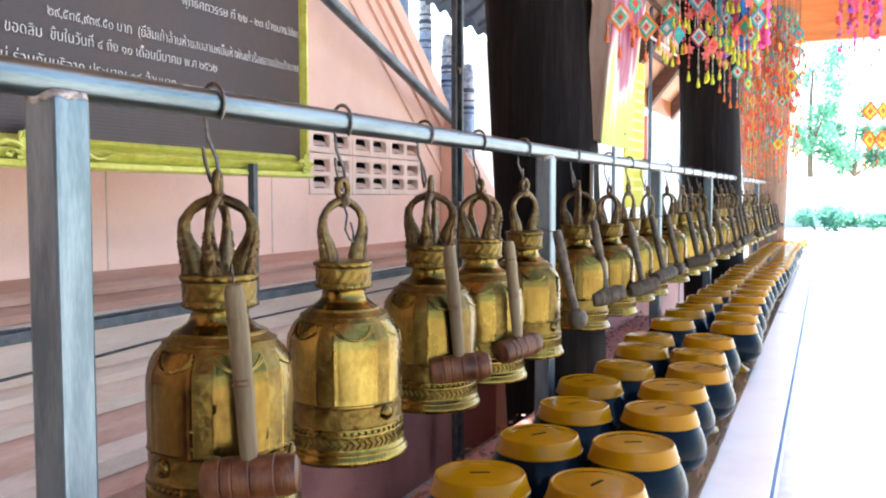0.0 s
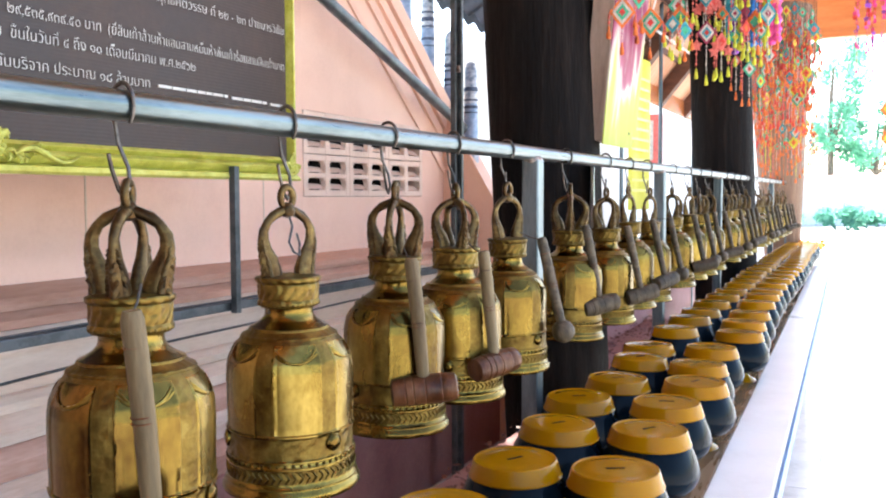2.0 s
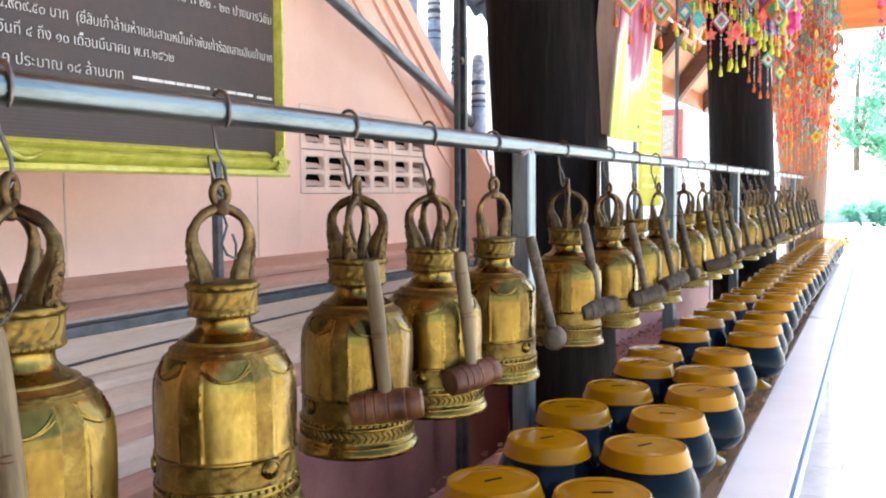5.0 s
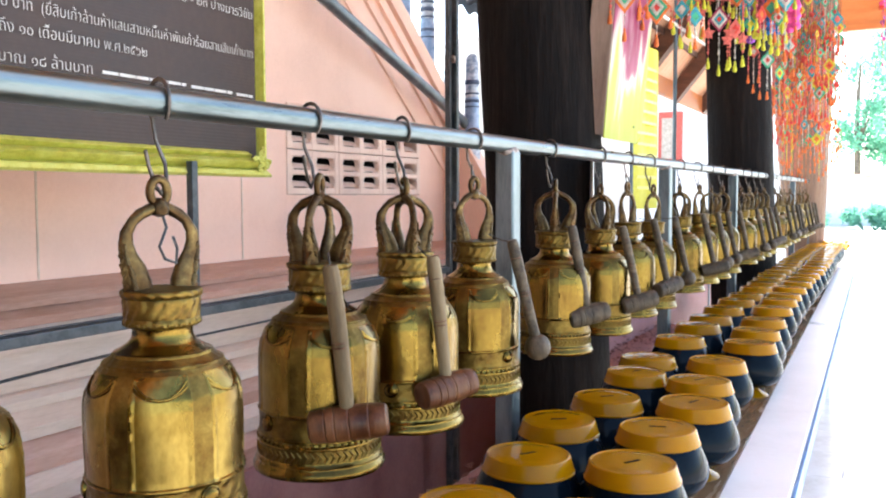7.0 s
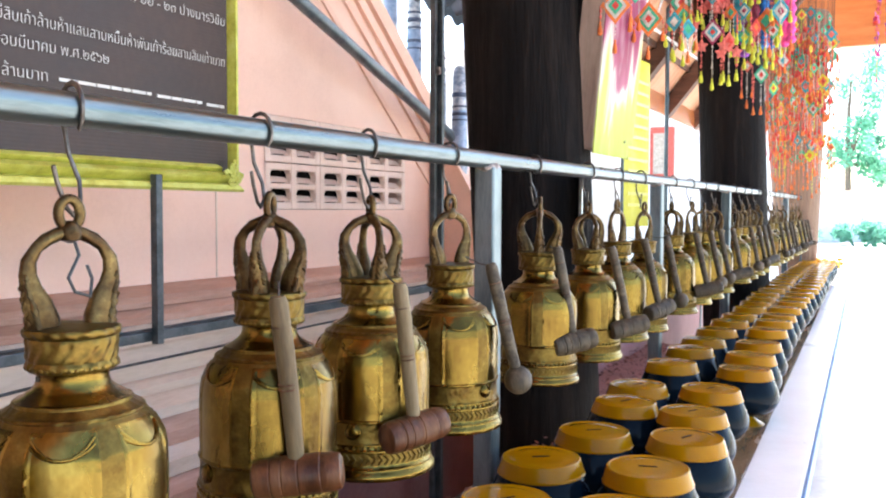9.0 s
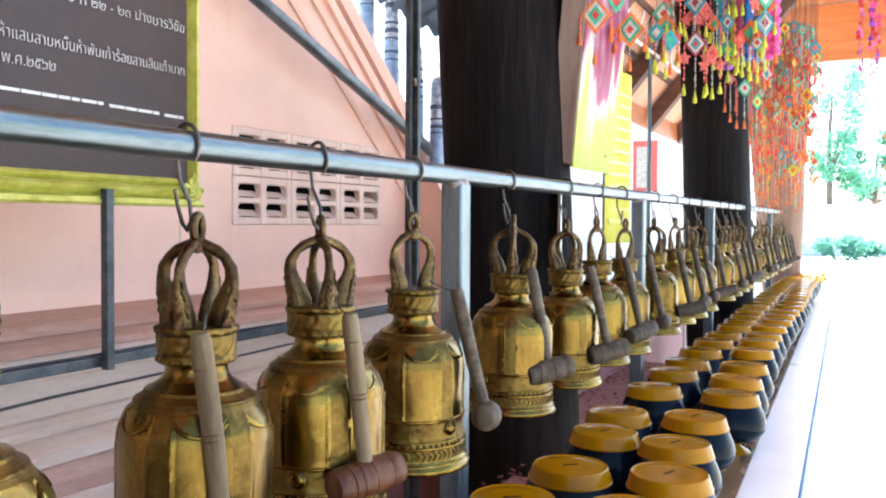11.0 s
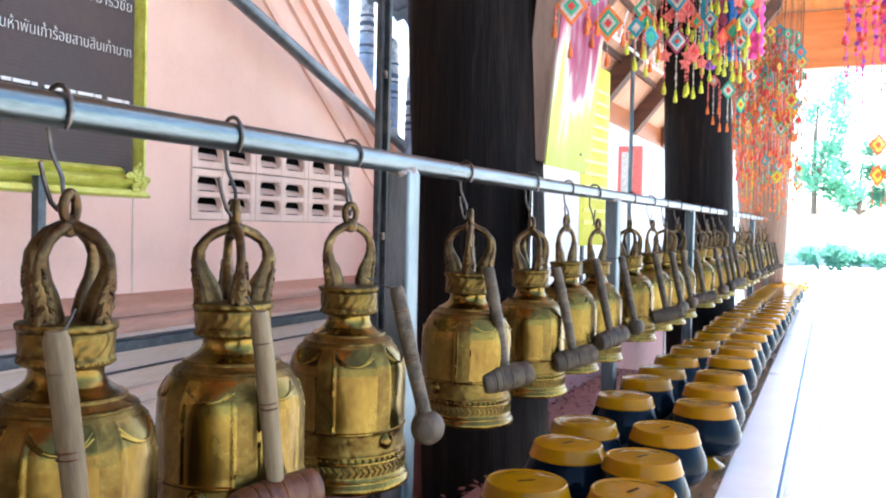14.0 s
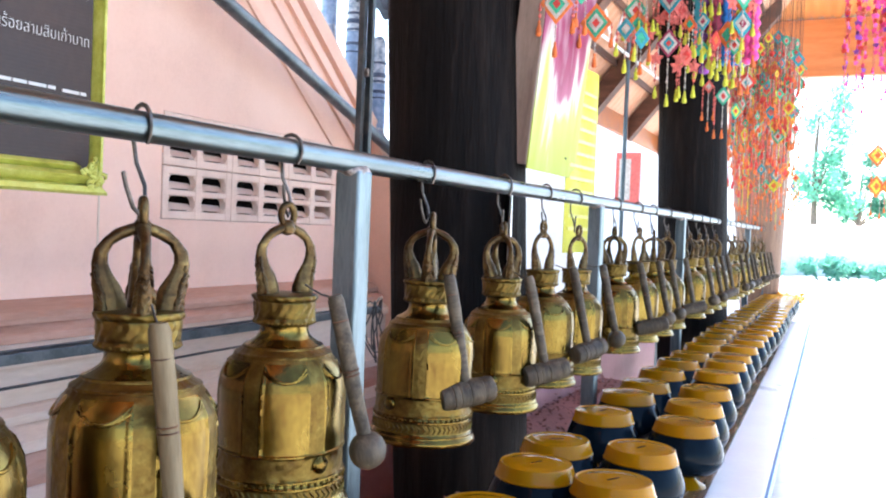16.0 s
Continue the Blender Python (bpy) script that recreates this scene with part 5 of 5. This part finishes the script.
# ---- outside, left of the columns ----
def naga_post(x, y, z0, z1, r, rings):
    t = thing("mosaic_post", "white and pale blue mosaic stair post with dark rings", "post", m=pose(x, y, 0))
    part("shaft", revolve(bmesh.new(), [(r * 1.25, 0), (r * 1.2, z0), (r, z0 + 0.1), (r * 1.06, (z0 + z1) / 2), (r * 0.92, z1), (r * 0.6, z1 + 0.025), (0.004, z1 + 0.034)], 24), M["naga_white"], t, smooth=50)
    part("mosaic_sleeve", revolve(bmesh.new(), [(r * 1.10, z0 + 0.04), (r * 1.14, z0 + 0.06), (r * 1.10, z0 + 0.24), (r * 1.04, z0 + 0.26)], 24), M["naga_blue"], t, "pale blue mosaic sleeve", smooth=50)
    for k, z in enumerate(rings):
        h = 0.006 + 0.006 * (k % 2)
        part("ring_band", revolve(bmesh.new(), [(r * 1.0, z - h), (r * 1.12, z - h * 0.6), (r * 1.12, z + h * 0.6), (r * 1.0, z + h)], 24, cap=False), M["naga_dark"], t, "dark blue glass ring", smooth=50)


for x, z, rings in ((-2.42, 2.32, (0.20, 0.26, 0.33, 0.39)), (-2.27, 2.06, (0.16, 0.20, 0.27, 0.31, 0.35, 0.44)), (-2.125, 1.80, (0.19, 0.22, 0.27, 0.30, 0.36)), (-2.0, 1.62, (0.21, 0.24, 0.28, 0.34))):
    naga_post(x, 5.0, z, z + 0.46, 0.036, [z + d for d in rings])


def neighbour_roof():
    """A sloping verge of rounded tiles, its wavy edge towards the walkway."""
    b = bmesh.new()
    rows = []
    for k in range(97):
        u = k / 96
        x, z = -2.62 + 0.95 * u, 2.71 - 0.59 * u + 0.016 * math.sin(u * 2 * math.pi * 12)
        rows.append([b.verts.new(p) for p in ((x, 4.97, z), (x, 4.97, z + 0.05), (x, 5.45, z + 0.32), (x, 5.45, z + 0.27))])
    for a, c in zip(rows, rows[1:]):
        for i in range(4):
            j = (i + 1) % 4
            b.faces.new((a[i], a[j], c[j], c[i]))
    b.faces.new(rows[0][::-1])
    b.faces.new(rows[-1])
    bmesh.ops.recalc_face_normals(b, faces=b.faces[:])
    return finish(b, "neighbour_roof", M["verge"], 60)


thing("neighbour_roof", "grey rounded roof tiles of the neighbouring stair", "roof", kind="structure", data=neighbour_roof())
thing("neighbour_wall", "white wall below the neighbouring roof", "wall", kind="structure", data=finish(boxed((-3.6, 8.0, 0), (-2.0, 8.15, 2.8)), "neighbour_wall", M["white"]))
thing("stair_wall", "pink painted stair wall sloping down below the mosaic posts", "wall", kind="structure",
      data=finish(extrude_y(bmesh.new(), [(-2.145, 0), (-1.60, 0), (-1.60, 0.94), (-2.145, 1.87)], 4.94, 5.08), "stair_wall", M["pink"]))


def far_house():
    t = thing("far_house", "pale house with a red curtained window across the yard", "house", m=pose(-6.0, 15.0, 0))
    part("wall", boxed((0, 0, 0), (4.6, 0.2, 3.3)), M["white"], t)
    w = part("window", boxed((2.62, -0.06, 1.9), (3.0, -0.005, 2.7), 0.01), YARN["coral"], t, "red painted window frame")
    part("curtain", boxed((2.68, -0.075, 1.95), (2.86, -0.062, 2.6)), YARN["white"], w, "faded white curtain")
    part("roof", extrude_y(bmesh.new(), [(-0.4, 3.3), (5.0, 3.3), (5.0, 3.42), (2.3, 4.9), (-0.4, 3.42)], -0.6, 4.0), M["sheet"], t)


far_house()


def thin_pole(x, y, z1, r, label):
    t = thing("steel_pole", label, "pole", m=pose(x, y, 0))
    part("tube", tube(bmesh.new(), [(0, 0, 0), (0, 0, z1)], r, 14), M["post"], t, smooth=60)


thin_pole(-1.275, 6.58, 3.58, 0.013, "thin grey steel pole under the eave")
thin_pole(-1.22, 7.55, 3.58, 0.012, "thin grey steel pole beside the second column")
thin_pole(-1.30, 5.62, 3.58, 0.012, "thin grey steel pole hidden behind the picture board")


def lattice():
    # cream instead of steel grey: the flare over these bars is in their colour
    t = thing("steel_lattice", "thin steel bars between the poles, flare put into their pale colour", "lattice")
    for z, x in ((2.45, -1.275), (2.95, -1.275)):
        part("bar", tube(bmesh.new(), [(x, 5.6, z), (x + 0.055, 7.56, z)], 0.010, 8), M["cream"], t, smooth=60)
    for k in range(4):
        y = 5.65 + 0.48 * k
        part("diagonal", tube(bmesh.new(), [(-1.275 + 0.014 * k, y, 2.45 if k % 2 else 2.95), (-1.265 + 0.014 * k, y + 0.46, 2.95 if k % 2 else 2.45)], 0.007, 8), M["cream"], t, smooth=60)


lattice()

# ---- trees, bushes, flowers in the distance ----
def leaf_cloud(b, c, rad, count, size, rg):
    for k in range(count):
        d = Vector((rg.gauss(0, 1), rg.gauss(0, 1), rg.gauss(0, 1))).normalized() * (rg.random() ** 0.45)
        p = Vector(c) + Vector((d.x * rad[0], d.y * rad[1], d.z * rad[2]))
        u = Vector((rg.uniform(-1, 1), rg.uniform(-1, 1), rg.uniform(-1, 1))).normalized()
        w = u.cross(Vector((rg.uniform(-1, 1), rg.uniform(-1, 1), rg.uniform(-1, 1)))).normalized()
        s = size * rg.uniform(0.6, 1.4)
        b.faces.new([b.verts.new(p - u * s), b.verts.new(p + w * s * 0.45), b.verts.new(p + u * s), b.verts.new(p - w * s * 0.45)])


def tree(x, y, h, spread, seed):
    rg = random.Random(seed)
    t = thing("tree", "leafy green tree in bright sun beyond the walkway", "tree", m=pose(x, y, 0), group="trees beyond the walkway")
    tr_b = tube(bmesh.new(), [(0, 0, 0), (0.08, 0.03, h * 0.25), (0.0, 0.1, h * 0.5), (0.1, 0.0, h * 0.8)], [0.22, 0.17, 0.12, 0.05], 10)
    crown = bmesh.new()
    for k in range(11):
        a = rg.uniform(0, 6.28)
        z = h * rg.uniform(0.08, 0.96)
        r = spread * rg.uniform(0.35, 1.0) * (1.15 - 0.6 * abs(z / h - 0.6))
        c = (r * math.cos(a), r * math.sin(a), z)
        tube(tr_b, [(0.03, 0.05, h * 0.38), (c[0] * 0.5, c[1] * 0.5, (z + h * 0.38) / 2), (c[0] * 0.9, c[1] * 0.9, z)], [0.07, 0.045, 0.015], 6)
        leaf_cloud(crown, c, (spread * 0.38, spread * 0.38, h * 0.085), 300, 0.12, rg)
    part("trunk", tr_b, M["bark"], t, smooth=60)
    part("crown", crown, M["green_leaf"], t)


tree(-1.6, 48.0, 9.6, 1.9, 1)
tree(0.5, 52.0, 6.5, 1.5, 2)
tree(3.4, 56.0, 6.0, 1.8, 3)
tree(8.5, 52.0, 9.5, 3.0, 4)
tree(-9.0, 50.0, 9.0, 3.0, 5)
tree(14.0, 50.0, 9.0, 3.0, 6)


def bush(x, y, w, h, seed, mat, label, name="bush"):
    b = bmesh.new()
    rg = random.Random(seed)
    for k in range(6):
        leaf_cloud(b, (rg.uniform(-w, w) * 0.8, rg.uniform(-0.6, 0.6), h * rg.uniform(0.25, 0.6)), (w * 0.32, 0.6, h * 0.34), 120, 0.13, rg)
    for k in range(5):
        tube(b, [(0, 0, 0), (rg.uniform(-w, w) * 0.5, 0, h * 0.6)], [0.03, 0.01], 5)
    thing(name, label, "bush", m=pose(x, y, -0.06), group="garden bushes", data=finish(b, name, mat))


for i, (x, y, w, h) in enumerate(((-1.0, 40.0, 1.3, 1.15), (1.2, 41.5, 1.5, 0.9), (3.4, 43.0, 1.4, 1.0), (6.2, 42.5, 1.6, 0.9), (9.0, 44.0, 1.6, 1.0), (-3.6, 41.0, 1.4, 1.2))):
    bush(x, y, w, h, 20 + i, M["bush_leaf"], "low green garden bush in bright sun")
garden = thing("garden_wall", "low white garden wall with a pink coping behind the bushes", "wall", kind="structure")
part("wall", boxed((-14, 46, -0.06), (30, 46.25, 2.15), 0.02), M["white"], garden)
part("coping", boxed((-14.1, 45.9, 2.155), (30.1, 46.35, 2.34), 0.02), M["pink"], garden)


def flowers():
    t = thing("flower_arrangement", "orange and yellow offering flowers at the table end", "flowers", m=pose(-0.46, 9.75, TZ))
    b = bmesh.new()
    rg = random.Random(3)
    for k in range(60):
        c = Vector((rg.uniform(-0.15, 0.13), rg.uniform(-0.12, 0.12), 0.085 + rg.random() * 0.09))
        bmesh.ops.create_icosphere(b, subdivisions=1, radius=rg.uniform(0.014, 0.028), matrix=Matrix.Translation(c) @ Matrix.Diagonal((1, 1, 0.6, 1)))
    part("petals", b, M["flower"], t, smooth=60)["kind"] = "stuff"
    part("tray", revolve(bmesh.new(), [(0.10, 0), (0.12, 0.015), (0.17, 0.085), (0.16, 0.09), (0.02, 0.08)], 28), M["cream"], t, smooth=40)


flowers()


# ---- floor tiles, nearest stretch ----
tile_me = finish(boxed((0.003, 0.003, -0.008), (0.447, 0.447, 0.0), 0.0015), "tile", M["tile"])
for i in range(9):
    for k in range(31):
        part("tile", tile_me, None, floor, m=tr(-0.62 + 0.45 * i, -0.6 + 0.45 * k, 0.0))
